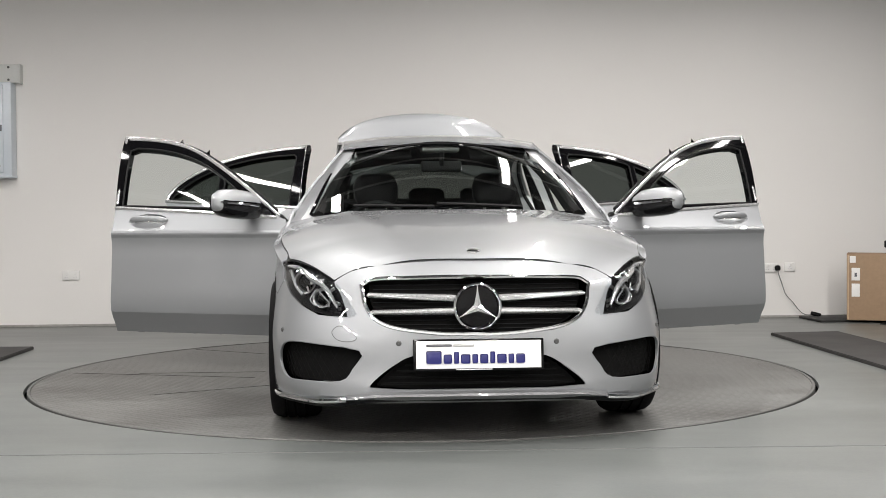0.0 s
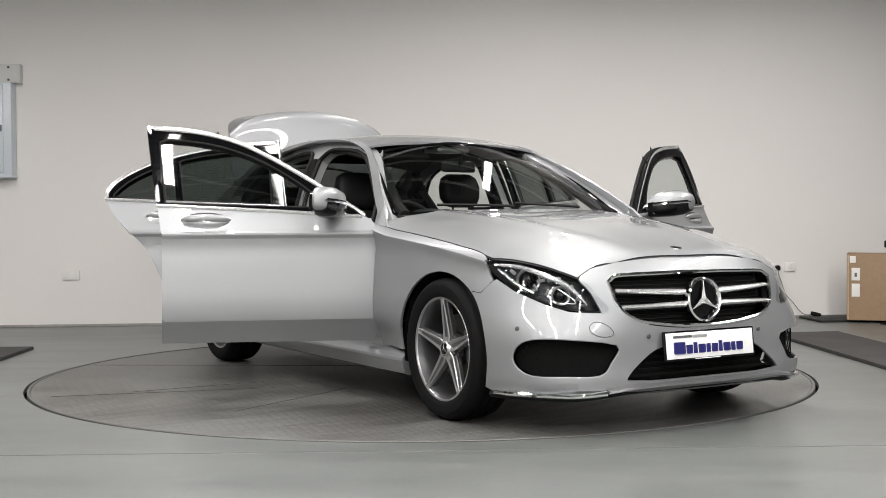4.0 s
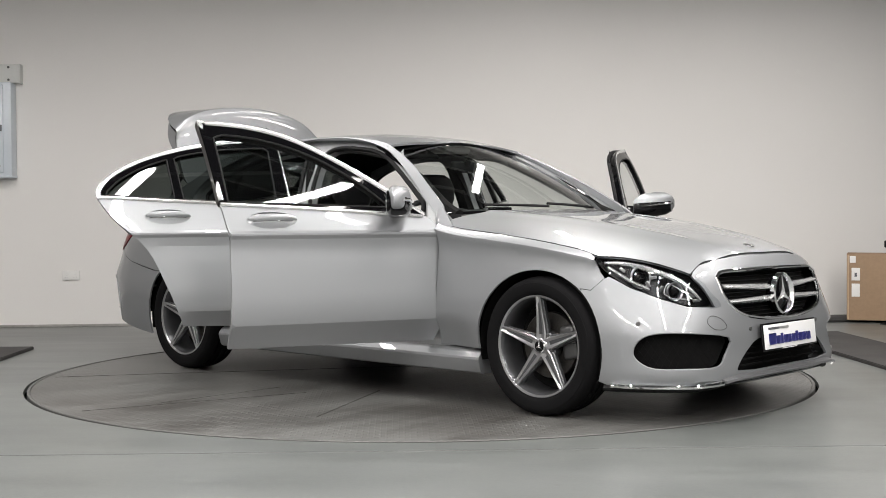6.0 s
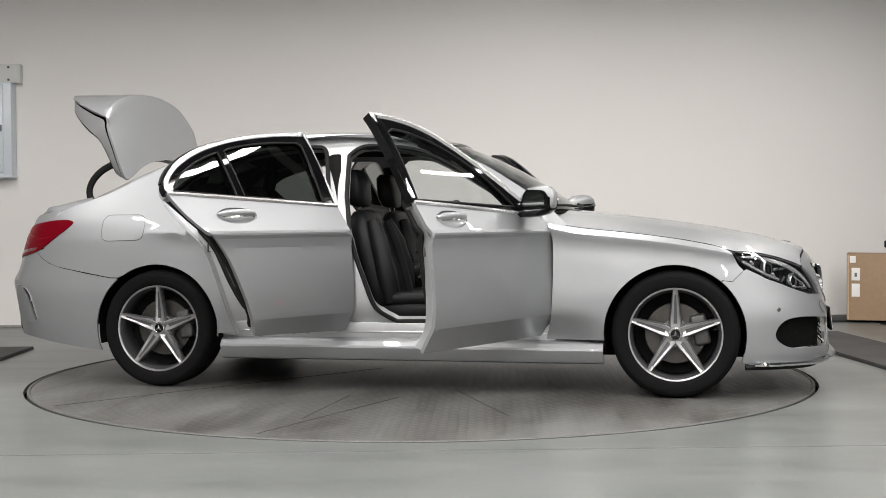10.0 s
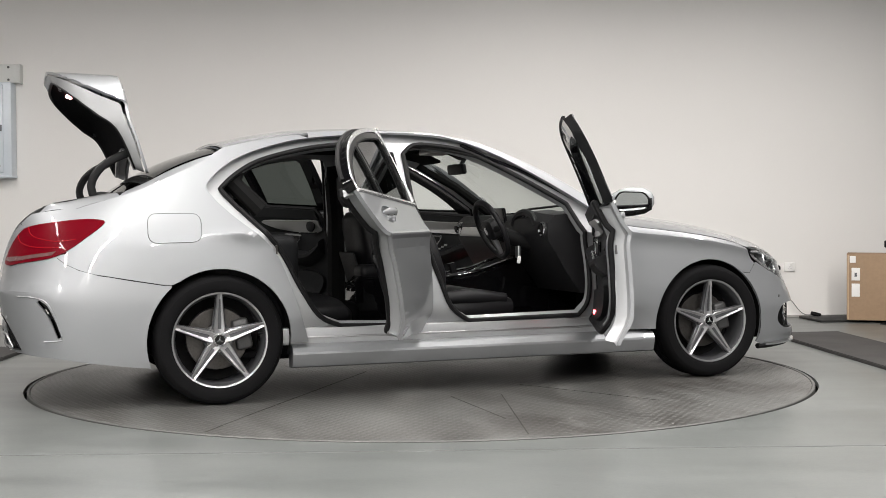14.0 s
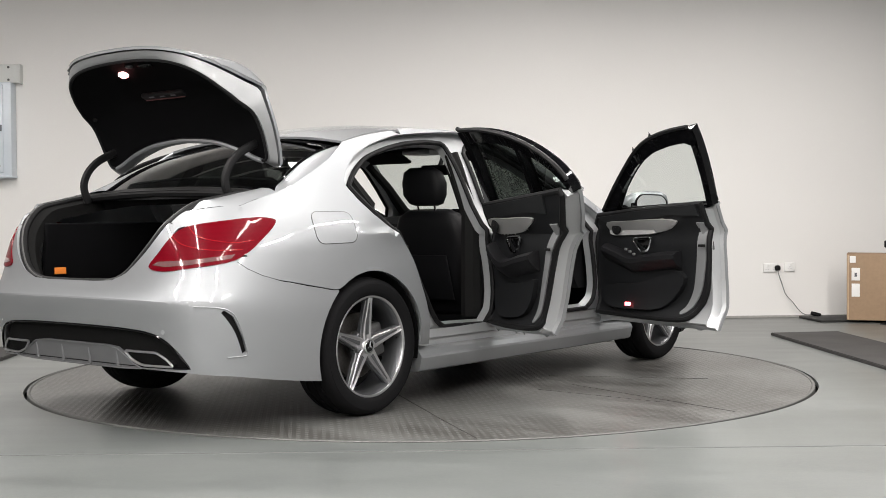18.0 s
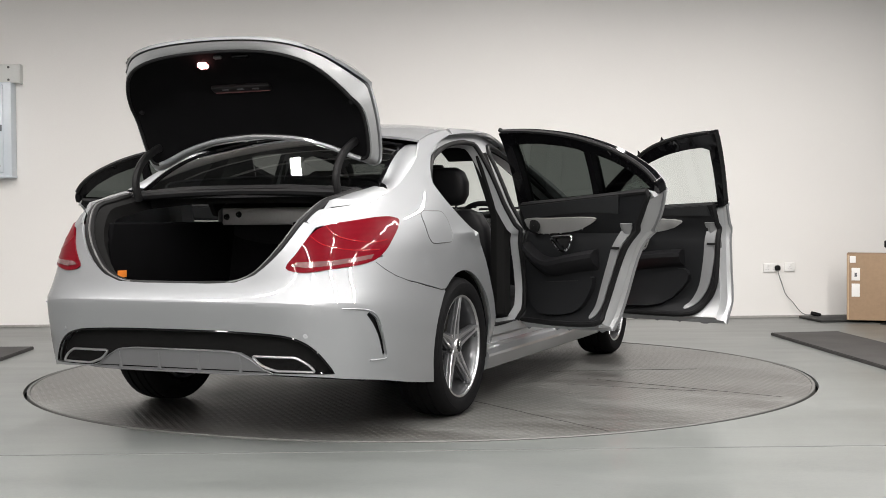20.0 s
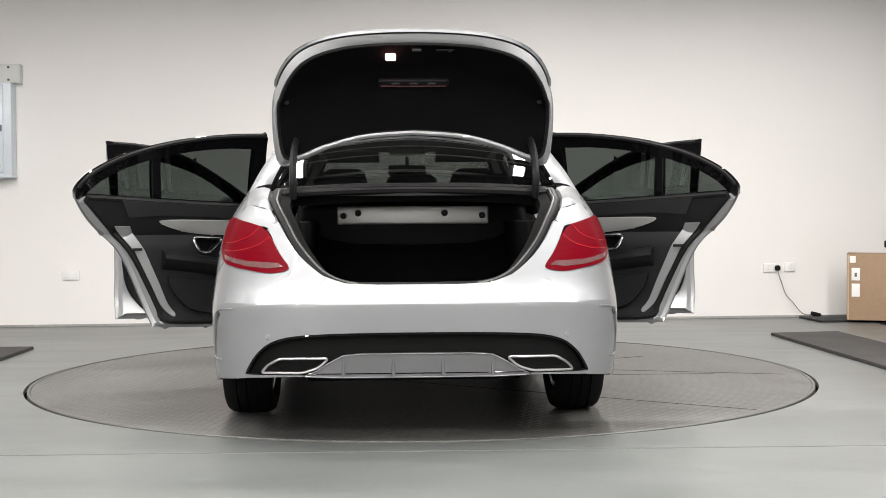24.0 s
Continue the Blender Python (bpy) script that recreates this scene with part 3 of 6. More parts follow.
def body_shell(car):
    for mir in (False, True):
        low = [(0.752, 0.29), (0.785, 0.42), (0.795, 0.60), (0.793, 0.82), (0.748, 0.91)]
        top = [(x, RIDGE(x) - 0.004) for x in np.linspace(0.80, 1.62, 14)]
        fender = soft(low, 4, False) + top + [(1.665, 0.767), (1.70, 0.748), (1.735, 0.68), (1.76, 0.655), (1.705, 0.60), (1.652, 0.6045)] + arch(ARCH_F, 49, 185)
        part("front_fender", panel(fender, side, 0.03, (), 0.012, mirror=mir, lines=crease(0.80, 1.71)), PAINT, car)
        line = soft([(-0.963, 0.30), (-0.99, 0.38), (-1.05, 0.56), (-1.15, 0.78), (-1.345, 0.953), (-1.437, 1.05), (-1.457, 1.115), (-1.345, 1.220), (-1.19, 1.293), (-1.0, 1.347), (-0.90, 1.363)], 4, False)
        over = [(x, eave(x) - 0.003) for x in np.linspace(-0.90, -1.36, 9)]
        quarter = line + over[1:] + [(-1.50, 1.215), (-1.64, 1.150), (-1.78, 1.085), (-1.90, 1.045), (-2.02, 1.012), (-2.10, 0.985), (-2.04, 0.945), (-1.985, 0.915), (-2.06, 0.845), (-2.15, 0.785), (-2.11, 0.69), (-2.0, 0.665), (-1.70, 0.612), (-1.65, 0.611)] + arch(ARCH_R, 129, -3)[1:]
        part("rear_quarter_panel", panel(quarter, side, 0.03, (), 0.012, mirror=mir, lines=crease(-1.29, -1.90)), PAINT, car)
        rail = soft([(-0.90, 1.364), (-0.70, 1.384), (-0.43, 1.401), (-0.18, 1.394), (0.02, 1.354), (0.21, 1.279), (0.46, 1.132), (0.71, 0.964)], 4, False)
        rim = [(0.735, 0.946), (0.755, 0.965)] + soft([(0.735, 1.012), (0.61, 1.095), (0.41, 1.215), (0.20, 1.315)], 3, False) + [(x, max(eave(x), 1.0) + 0.006) for x in np.linspace(0.12, -0.90, 14)]
        part("roof_rail", panel(rail + rim, opening, 0.03, (), 0.012, mirror=mir), PAINT, car)
        foot = [(0.722, 0.945), (0.752, 0.910), (0.80, 0.899), (0.875, 0.889), (0.81, 0.948), (0.745, 1.006)]
        part("pillar_foot", panel(foot, sunk(-0.002), 0.02, (), 0.012, mirror=mir), PAINT, car)
        # sill skirt
        skirt = []
        for x in np.linspace(1.052, -1.05, 30):
            k = -1
            skirt.append([(x, k * v, z) for v, z in ((0.78, 0.163), (0.842, 0.165), (0.856, 0.172), (0.862, 0.182), (0.877, 0.236), (0.875, 0.248), (0.858, 0.270), (0.845, 0.278), (0.815, 0.286), (0.76, 0.288))])
        bm = loft(skirt, True, True)
        part("sill_skirt", flip_y(bm) if mir else bm, PAINT, car, "", 16)
        s = 1 if mir else -1
        part("sill_plate", block(1.72, 0.055, 0.012, 0.004, pose(-0.10, s * 0.79, 0.317)), SATIN, car, "brushed metal sill plate")
        # recessed frame round the door openings
        front_hole = soft([(0.60, 0.385), (0.645, 0.47), (0.655, 0.62), (0.63, 0.85)], 4, False) + soft([(0.56, 1.01), (0.30, 1.17), (0.05, 1.298), (-0.15, 1.335), (-0.30, 1.335), (-0.372, 1.285)], 3, False) + soft([(-0.36, 1.05), (-0.30, 0.78), (-0.235, 0.60), (-0.17, 0.45), (-0.06, 0.375)], 4, False)
        rear_hole = soft([(-0.42, 0.362), (-0.40, 0.62), (-0.45, 0.95), (-0.50, 1.275), (-0.54, 1.335)], 4, False) + soft([(-0.66, 1.338), (-0.85, 1.318), (-1.04, 1.278), (-1.215, 1.218), (-1.362, 1.112), (-1.358, 1.05), (-1.12, 0.80), (-1.00, 0.58), (-0.90, 0.43), (-0.78, 0.372)], 4, False)
        outer = [(0.76, 0.285), (0.80, 0.6), (0.79, 0.93), (0.72, 0.965), (0.46, 1.12), (0.21, 1.28), (0.02, 1.355), (-0.18, 1.39), (-0.43, 1.398), (-0.8, 1.375), (-1.0, 1.343), (-1.2, 1.288), (-1.36, 1.22), (-1.475, 1.11), (-1.45, 1.03), (-1.18, 0.775), (-1.07, 0.56), (-1.01, 0.38), (-0.985, 0.285)]
        part("door_frame", panel(outer, sunk(0.062, opening), 0.04, [front_hole, rear_hole], 0.05, mirror=mir), JAMB, car, "silver painted door frame with pillars")
        for hole in (front_hole, rear_hole):
            pts = [(a, (b + 0.055) * (-1 if mir else 1), c) for a, b, c in (opening(*q) for q in even(hole, 0.03))]
            part("door_seal", tube(pts, 0.013, 8, True), SEAL, car)
        ring = soft([(0.752, 0.29), (0.785, 0.42), (0.795, 0.60), (0.793, 0.82), (0.748, 0.912)], 4, False) + soft([(0.71, 0.964), (0.46, 1.132), (0.21, 1.279), (0.02, 1.352), (-0.18, 1.390), (-0.43, 1.397), (-0.70, 1.380), (-0.90, 1.364), (-1.0, 1.348), (-1.19, 1.294), (-1.345, 1.221), (-1.457, 1.116), (-1.437, 1.05), (-1.345, 0.953), (-1.15, 0.78), (-1.05, 0.56), (-0.99, 0.38), (-0.963, 0.30)], 4, False)
        bm = loft([[Vector(sunk(d, opening)(*p)) for p in ring] for d in (0.004, 0.03, 0.085)], False, False)
        part("jamb_flange", flip_y(bm) if mir else bm, JAMB, car)
        # hinges of both doors and the striker loops that their latches meet
        for hx, hy in ((0.742, 0.815), (-0.345, 0.812)):
            for z in (0.47, 0.80):
                hinge = part("door_hinge", block(0.050, 0.030, 0.055, 0.006, pose(hx, s * hy, z)), JAMB, car, "silver painted door hinge")
                part("hinge_pin", tube([(hx - 0.012, s * (hy + 0.022), z - 0.036), (hx - 0.012, s * (hy + 0.022), z + 0.036)], 0.007, 8), CAST, hinge)
            part("door_check", block(0.075, 0.022, 0.022, 0.004, pose(hx - 0.015, s * (hy + 0.008), 0.63)), CAST, car)
        for sx in (-0.305, -1.125):
            x, y, z = sunk(0.055)(sx, 0.775)
            part("striker", tube([(x, s * abs(y), z - 0.02), (x, s * (abs(y) + 0.028), z - 0.02), (x, s * (abs(y) + 0.028), z + 0.02), (x, s * abs(y), z + 0.02)], 0.005, 6), STEEL, car, "steel striker loop")
        # wheel well
        for c in (ARCH_F, ARCH_R):
            ring = [[(x, s * y, z) for x, z in arch(c, -14, 194, r, 28)] for y, r in ((0.868, ARCH - 0.002), (0.85, ARCH + 0.004), (0.52, ARCH + 0.01))]
            part("wheel_arch_liner", loft(ring, False, False), UNDER, car)
            part("arch_back", panel(arch(c, -14, 194, ARCH + 0.01, 28), lambda x, z: (x, -0.52, z), 0.2, (), 0.004, mirror=mir), UNDER, car)
    # roof
    edge = [(x, -roof_edge(x) + 0.002) for x in np.linspace(0.12, -1.36, 20)] + [(x, roof_edge(x) - 0.002) for x in np.linspace(-1.36, 0.12, 20)]
    front = [(0.12 + 0.05 * (1 - (y / 0.62) ** 2), y) for y in np.linspace(0.58, -0.58, 13)]
    part("roof", panel(edge + front, roof, 0.05, (), 0.012), PAINT, car)
    part("headliner", panel([(-1.28, -0.58), (0.08, -0.58), (0.08, 0.58), (-1.28, 0.58)], lambda x, y: (x, y, roof(x, y)[2] - 0.045 - 0.03 * abs(y / 0.6) ** 4), 0.06, (), 0.012), LINER, car)
    # bonnet: its edge runs along the fender, then along the headlight's upper edge
    rim = [(x, half(x, RIDGE(x) - 0.004) - 0.003, RIDGE(x)) for x in np.linspace(0.80, 1.62, 9)] + [(lambda q: (q[0], -q[1], q[2]))(nose(a, z, 0.002)) for a, z in ((1.045, 0.752), (0.96, 0.749), (0.83, 0.733), (0.68, 0.702), (0.555, 0.672))] + [(2.075, 0.515, 0.676), (2.13, 0.45, 0.68)]
    rim_y, rim_z = spline([p[0] for p in rim], [p[1] for p in rim]), spline([p[0] for p in rim], [p[2] for p in rim])

    def hood(x, y):
        t = min(1.12, abs(y) / rim_y(x))
        ridge = 0.007 * math.exp(-((abs(y) - 0.28 - 0.20 * (2.1 - x)) / 0.045) ** 2) * min(1, max(0, (2.1 - x) / 0.25))
        return (x, y, BONNET(x) - (BONNET(x) - rim_z(x)) * t ** 3.4 + ridge)
    right = [(p[0], -p[1]) for p in rim[:14]] + [(2.062, -0.50)]
    tip = [(2.062 + 0.047 * (1 - (y / 0.46) ** 2) ** 0.8, y) for y in np.linspace(-0.44, 0.44, 15)]
    back = [(0.80 + 0.085 * (1 - (y / 0.78) ** 2), y) for y in np.linspace(0.72, -0.72, 11)]
    edge_line = right + tip + [(x, -y) for x, y in reversed(right)]
    part("bonnet", panel(edge_line + back, hood, 0.033, (), 0.012), PAINT, car)
    part("bonnet_gap", tube([(lambda q: (q[0], q[1], q[2] - 0.003))(hood(*p)) for p in even(edge_line, 0.03, False)], 0.002, 5), SEAL, car)
    part("cowl", panel([(0.86, -0.74), (0.95, -0.4), (0.97, 0), (0.95, 0.4), (0.86, 0.74), (0.68, 0.74), (0.76, 0.4), (0.78, 0), (0.76, -0.4), (0.68, -0.74)], lambda x, y: (x, y, 0.945 - 0.03 * (y / 0.74) ** 2), 0.08, (), 0.01), BLACK, car, "black plastic scuttle below the windscreen")
    # windscreen
    def screen(u, v):
        y = u * (0.735 - 0.182 * v)
        x0, x1 = 0.885 - 0.17 * u * u, 0.165 - 0.075 * u * u
        z0, z1 = 0.965 - 0.012 * u * u, ROOF(0.16) - 0.008 - 0.072 * u * u
        b = 0.03 * math.sin(math.pi * v)
        return (x0 + (x1 - x0) * v + b * 0.45, y, z0 + (z1 - z0) * v + b)
    part("windscreen", panel([(-1, 0), (1, 0), (1, 1), (-1, 1)], screen, 0.09, (), 0), SCREEN, car)
    rim = [screen(u, 0) for u in np.linspace(-1, 1, 15)] + [screen(1, v) for v in np.linspace(0.1, 1, 10)] + [screen(u, 1) for u in np.linspace(0.9, -1, 15)] + [screen(-1, v) for v in np.linspace(0.9, 0.1, 9)]
    part("windscreen_seal", tube(rim, 0.010, 6, True), GLOSS_BLACK, car)
    for y, r in ((-0.12, 0.58), (0.52, 0.62)):
        pts = [(lambda q: (q[0] + 0.012, q[1], q[2] + 0.014))(screen(u, 0.03 + 0.05 * abs(u - y))) for u in np.linspace(y, y - r, 9)]
        part("wiper", tube(pts, 0.008, 6), BLACK, car)
    # rear window
    def back_glass(u, v):
        y = u * (0.64 - 0.10 * v)
        x0, x1 = -1.93 + 0.12 * u * u, -1.345 + 0.02 * u * u
        z0, z1 = 1.065 - 0.0 * u * u, 1.340 - 0.055 * u * u
        b = 0.03 * math.sin(math.pi * v)
        return (x0 + (x1 - x0) * v - b * 0.4, y, z0 + (z1 - z0) * v + b)
    part("rear_window", panel([(-1, 0), (1, 0), (1, 1), (-1, 1)], back_glass, 0.09, (), 0, flip=True), pane("rear_window_glass", (0.11, 0.12, 0.115)), car)
    rim = [back_glass(u, 0) for u in np.linspace(-1, 1, 13)] + [back_glass(1, v) for v in np.linspace(0.1, 1, 10)] + [back_glass(u, 1) for u in np.linspace(0.9, -1, 13)] + [back_glass(-1, v) for v in np.linspace(0.9, 0.1, 9)]
    part("rear_window_seal", tube(rim, 0.012, 6, True), GLOSS_BLACK, car)
    # C pillar lip between the quarter and the rear window
    for s in (-1, 1):
        a = [(x, z) for x, z in even([(-1.36, 1.262), (-1.50, 1.214), (-1.64, 1.149), (-1.78, 1.084), (-1.90, 1.044)], 0.04, False)]
        ring = []
        for i, (x, z) in enumerate(a):
            p, q = Vector((x, s * half(x, z), z)), Vector(back_glass(s, 1 - i / (len(a) - 1) * 0.93))
            ring.append([p, p.lerp(q, 0.35) + Vector((0, 0, 0.016)), p.lerp(q, 0.7) + Vector((0, 0, 0.012)), q])
        bm = loft(ring, False, False)
        part("pillar_edge", bm, PAINT, car)
    # underside
    part("underbody", block(3.6, 1.0, 0.05, 0.02, pose(0.12, 0, 0.20)), UNDER, car)
    part("underbody", block(0.75, 1.25, 0.04, 0.02, pose(-2.02, 0, 0.335, 0, -3)), UNDER, car)
    part("underbody", block(0.36, 1.15, 0.03, 0.012, pose(1.88, 0, 0.200)), UNDER, car)
    part("underbody", block(1.9, 1.62, 0.04, 0.015, pose(0, 0, 0.185)), UNDER, car)


# ---------------------------------------------------------------- front end
HEADLIGHT = [(1.072, 0.728), (1.03, 0.747), (0.96, 0.744), (0.83, 0.728), (0.68, 0.697), (0.525, 0.665), (0.44, 0.60), (0.360, 0.530), (0.58, 0.534), (0.76, 0.566), (0.93, 0.614), (1.035, 0.668)]
FOG = [(1.01, 0.33), (0.965, 0.385), (0.85, 0.414), (0.60, 0.416), (0.265, 0.390), (0.305, 0.31), (0.385, 0.260), (0.63, 0.256), (0.87, 0.256), (0.975, 0.285)]
GRILLE = [(0.0, 0.684), (0.25, 0.682), (0.42, 0.677), (0.462, 0.660), (0.472, 0.625), (0.462, 0.570), (0.43, 0.52), (0.36, 0.483), (0.22, 0.460), (0.0, 0.450)]


def both(points):
    """A right-hand outline joined to its mirror image, from middle to middle."""
    return points + [(-a, z) for a, z in reversed(points) if abs(a) > 1e-6]


def front_end(car):
    edge = [(nose_x(x, z), z) for x, z in arch(ARCH_F, 49, -22, ARCH + 0.001, 12)]
    top = [(1.045, 0.66), (0.94, 0.611), (0.76, 0.561), (0.59, 0.528), (0.390, 0.523), (0.462, 0.60), (0.538, 0.664), (0.53, 0.700)]
    crown = [(nose_y(y, z), z) for y, z in ((0.48, 0.716), (0.40, 0.732), (0.27, 0.744), (0.12, 0.751), (0.0, 0.753))]
    right = [(0.0, 0.168), (0.5, 0.168), (0.9, 0.168), (1.15, 0.172)] + list(reversed(edge)) + top + crown
    holes = [soft(both([(nose_y(y, z), z) for y, z in GRILLE]), 3), soft(FOG, 3), soft([(-a, z) for a, z in FOG], 3),
             rounded(both([(nose_y(y, z), z) for y, z in ((0.0, 0.370), (0.25, 0.370), (0.30, 0.355), (0.43, 0.262), (0.45, 0.238), (0.30, 0.228), (0.0, 0.228))]), 0.02)]
    bumper = part("front_bumper", panel(both(right), nose, 0.033, holes, 0.012, flip=True), PAINT, car, "silver sports front bumper with large air intakes")
    hollow = lambda d: (lambda a, z: nose(a, z, -d))
    for l in holes[1:3]:
        part("side_intake", panel(l, hollow(0.045), 0.03, (), 0.006, flip=True), UNDER, bumper, "black honeycomb air intake")
        c = [sum(p[i] for p in l) / len(l) for i in (0, 1)]
        bm = bmesh.new()
        for k in range(-5, 6):
            for sgn in (-1, 1):
                pts = [(c[0] + k * 0.055 + sgn * t * 0.10, c[1] + t * 0.09) for t in np.linspace(-1, 1, 9)]
                ok = inside(np.array([p[0] for p in pts]), np.array([p[1] for p in pts]), l)
                run = [nose(*p, -0.026) for p, g in zip(pts, ok) if g]
                if len(run) > 2:
                    tube(run, 0.0012, 4, bm=bm)
        part("mesh", bm, UNDER, bumper)
        part("intake_lip", tube([nose(a, z, -0.003) for a, z in even(l, 0.03)], 0.004, 6, True), PAINT, bumper)
    part("lower_intake", panel(holes[3], hollow(0.06), 0.05, (), 0.006, flip=True), UNDER, bumper, "black lower air intake")
    for z in (0.25, 0.275, 0.30, 0.325, 0.35):
        w = 0.26 + (0.36 - z) * 1.4
        part("intake_bar", tube([nose(nose_y(y, z), z, -0.035) for y in np.linspace(-w, w, 13)], 0.004, 5), UNDER, bumper)
    lip = [(1.14, 0.176), (1.0, 0.176), (0.62, 0.177), (0.44, 0.182), (0.35, 0.188), (0.25, 0.198), (0.17, 0.203), (0.0, 0.204)]
    pts = [nose(a, z, 0.010) for a, z in lip + [(-a, z) for a, z in reversed(lip[:-1])]]
    for run in (pts[:5], pts[-5:]):
        part("splitter", tube(soft(run, 4, False), 0.012, 8), CHROME, bumper, "bright chrome splitter strip")
    rings = [[(x + 0.018, y, z + 0.010), (x + 0.022, y, z), (x - 0.05, y, z - 0.012), (x - 0.06, y, z + 0.012), (x - 0.02, y, z + 0.022)] for x, y, z in soft(pts[4:-4], 3, False)]
    part("centre_splitter", loft(rings), DARK_SATIN, bumper, "dark satin middle of the splitter")
    part("under_lip", tube(soft([(x - 0.045, y * 0.985, z - 0.014) for x, y, z in pts], 3, False), 0.016, 8), BLACK, bumper)
    for y, z in ((0.325, 0.418), (-0.325, 0.418)):
        x, yy, zz = nose(nose_y(y, z), z)
        part("parking_sensor", lathe([(0.001, 0.004), (0.008, 0.004), (0.0115, 0.0)], 16, pose(x + 0.001, yy, zz, 0, 0, -90 - math.degrees(nose_y(y, z)) * 0.5)), CAST, bumper)
    for s in (-1, 1):
        x, yy, zz = nose(s * 0.95, 0.455)
        part("parking_sensor", lathe([(0.001, 0.004), (0.008, 0.004), (0.0115, 0.0)], 16, pose(x, yy, zz, 0, 0, -90 - s * 55)), CAST, bumper)
    tow = [nose(a, z, 0.001) for a, z in soft([(0.42, 0.487), (0.34, 0.472), (0.29, 0.437), (0.33, 0.424), (0.40, 0.432), (0.45, 0.462)], 4)]
    part("towing_cover", tube(tow, 0.0014, 5, True), CAST, bumper)
    # grille
    gh = holes[0]
    grille = part("grille", panel(gh, hollow(0.055), 0.05, (), 0.006, flip=True), UNDER, car, "black grille with twin silver louvres")
    part("surround", tube([nose(a, z, -0.004) for a, z in even(gh, 0.03)], 0.009, 8, True), CHROME, grille)
    bm = bmesh.new()
    for z in np.arange(0.47, 0.68, 0.018):
        w = 0.45 - max(0, 0.55 - z) * 1.6
        tube([nose(nose_y(y, z), z, -0.047) for y in np.linspace(-w, w, 11)], 0.0025, 4, bm=bm)
    part("mesh", bm, BLACK, grille)
    for z, zo, h in ((0.597, 0.612, 0.0125), (0.545, 0.541, 0.0125)):
        for s in (-1, 1):
            ring = []
            for t in np.linspace(0, 1, 10):
                y = 0.085 + (0.452 - 0.085) * t - (0.012 if z < 0.57 else 0) * t
                zc = z + (zo - z) * t
                hh = h * (1.15 - 0.35 * t)
                a = nose_y(s * y, zc)
                ring.append([nose(a, zc - hh * 0.3, -0.035), nose(a, zc - hh, -0.014), nose(a, zc - hh * 0.7, -0.002), nose(a, zc, 0.006), nose(a, zc + hh * 0.7, -0.002), nose(a, zc + hh, -0.014), nose(a, zc + hh * 0.3, -0.035)])
            part("louvre", loft(ring, True, True), BRIGHT, grille, "silver grille louvre")
    m = pose(2.212, 0, 0.563, 0, -4)
    emblem = part("emblem", lathe([(0.082, -0.012), (0.086, 0.004), (0.092, 0.010), (0.099, 0.004), (0.101, -0.012)], 48, m @ pose(0, 0, 0, 0, 0, -90)), CHROME, grille, "round chrome emblem with three spokes")
    for k in range(3):
        a = radians(90 + 120 * k)
        u, w = Vector((0, math.cos(a), math.sin(a))), Vector((0, -math.sin(a), math.cos(a)))
        ring = [[w * -0.017 * f, Vector((0.012 * f, 0, 0)), w * 0.017 * f, Vector((-0.006, 0, 0))] for f in (1, 0.55, 0.22, 0.05)]
        ring = [[m @ (u * d + q) for q in r] for d, r in zip((0.0, 0.03, 0.06, 0.088), ring)]
        part("emblem_spoke", loft(ring), BRIGHT, grille)
    part("emblem_backing", lathe([(0.001, 0.0), (0.085, 0.0), (0.085, -0.03)], 32, pose(2.198, 0, 0.563, 0, -4, -90)), GLOSS_BLACK, grille)
    # small bonnet badge
    part("bonnet_badge", lathe([(0.001, 0.0035), (0.02, 0.003), (0.027, 0.001), (0.028, -0.004)], 24, pose(2.03, 0, 0.7905, 0, 12) @ pose(0, 0, 0, 90)), CHROME, car, "small round badge on the bonnet")
    # plate
    pm = pose(2.243, 0, 0.3705, 0, -6)
    board = part("number_plate", block(0.012, 0.535, 0.128, 0.004, pm), GLOSS_BLACK, car, "white dealer plate with blue lettering bars in a black holder")
    part("plate_face", block(0.004, 0.512, 0.112, 0.0015, pm @ pose(0.007, 0, 0)), PLATE_WHITE, board)
    # plain bars stand for the lettering
    y = -0.215
    for w, h, z in ((0.062, 0.052, 0), (0.034, 0.038, -0.007), (0.020, 0.048, -0.002), (0.038, 0.038, -0.007), (0.023, 0.038, -0.007), (0.033, 0.038, -0.007), (0.020, 0.048, -0.002), (0.038, 0.038, -0.007), (0.023, 0.038, -0.007), (0.036, 0.038, -0.007)):
        part("lettering_bar", block(0.002, w, h, 0.006 if w > 0.03 else 0.004, pm @ pose(0.0096, y + w / 2, z - 0.010)), PLATE_BLUE, board)
        y += w + 0.0085
    for y, w, c in ((-0.215, 0.105, PLATE_GREY), (-0.105, 0.085, GREY_TRIM)):
        part("lettering_bar", block(0.002, w, 0.010, 0.003, pm @ pose(0.0096, y + w / 2, 0.038)), c, board)
    part("lettering_bar", block(0.002, 0.15, 0.004, 0.001, pm @ pose(0.007, -0.02, -0.060)), PLATE_WHITE, board)
    # headlights
    for s in (1, -1):
        h = soft([(s * a, z) for a, z in HEADLIGHT], 4)
        lamp = part("headlight", panel(h, lambda a, z: nose(a, z, -0.06), 0.04, (), 0.004, flip=True), LAMP_BACK, car, "clear headlight with dark housing and chrome light guides")
        wall = [[nose(a, z, d) for a, z in h] for d in (-0.06, -0.003)]
        part("housing", loft(wall, False, True), BLACK, lamp)
        mid = [sum(p[i] for p in h) / len(h) for i in (0, 1)]
        part("lens", panel([(mid[0] + (a - mid[0]) * 1.03, mid[1] + (z - mid[1]) * 1.05) for a, z in h], lambda a, z: nose(a, z, 0.001), 0.03, (), 0, flip=True), LENS, lamp, "clear curved lens")
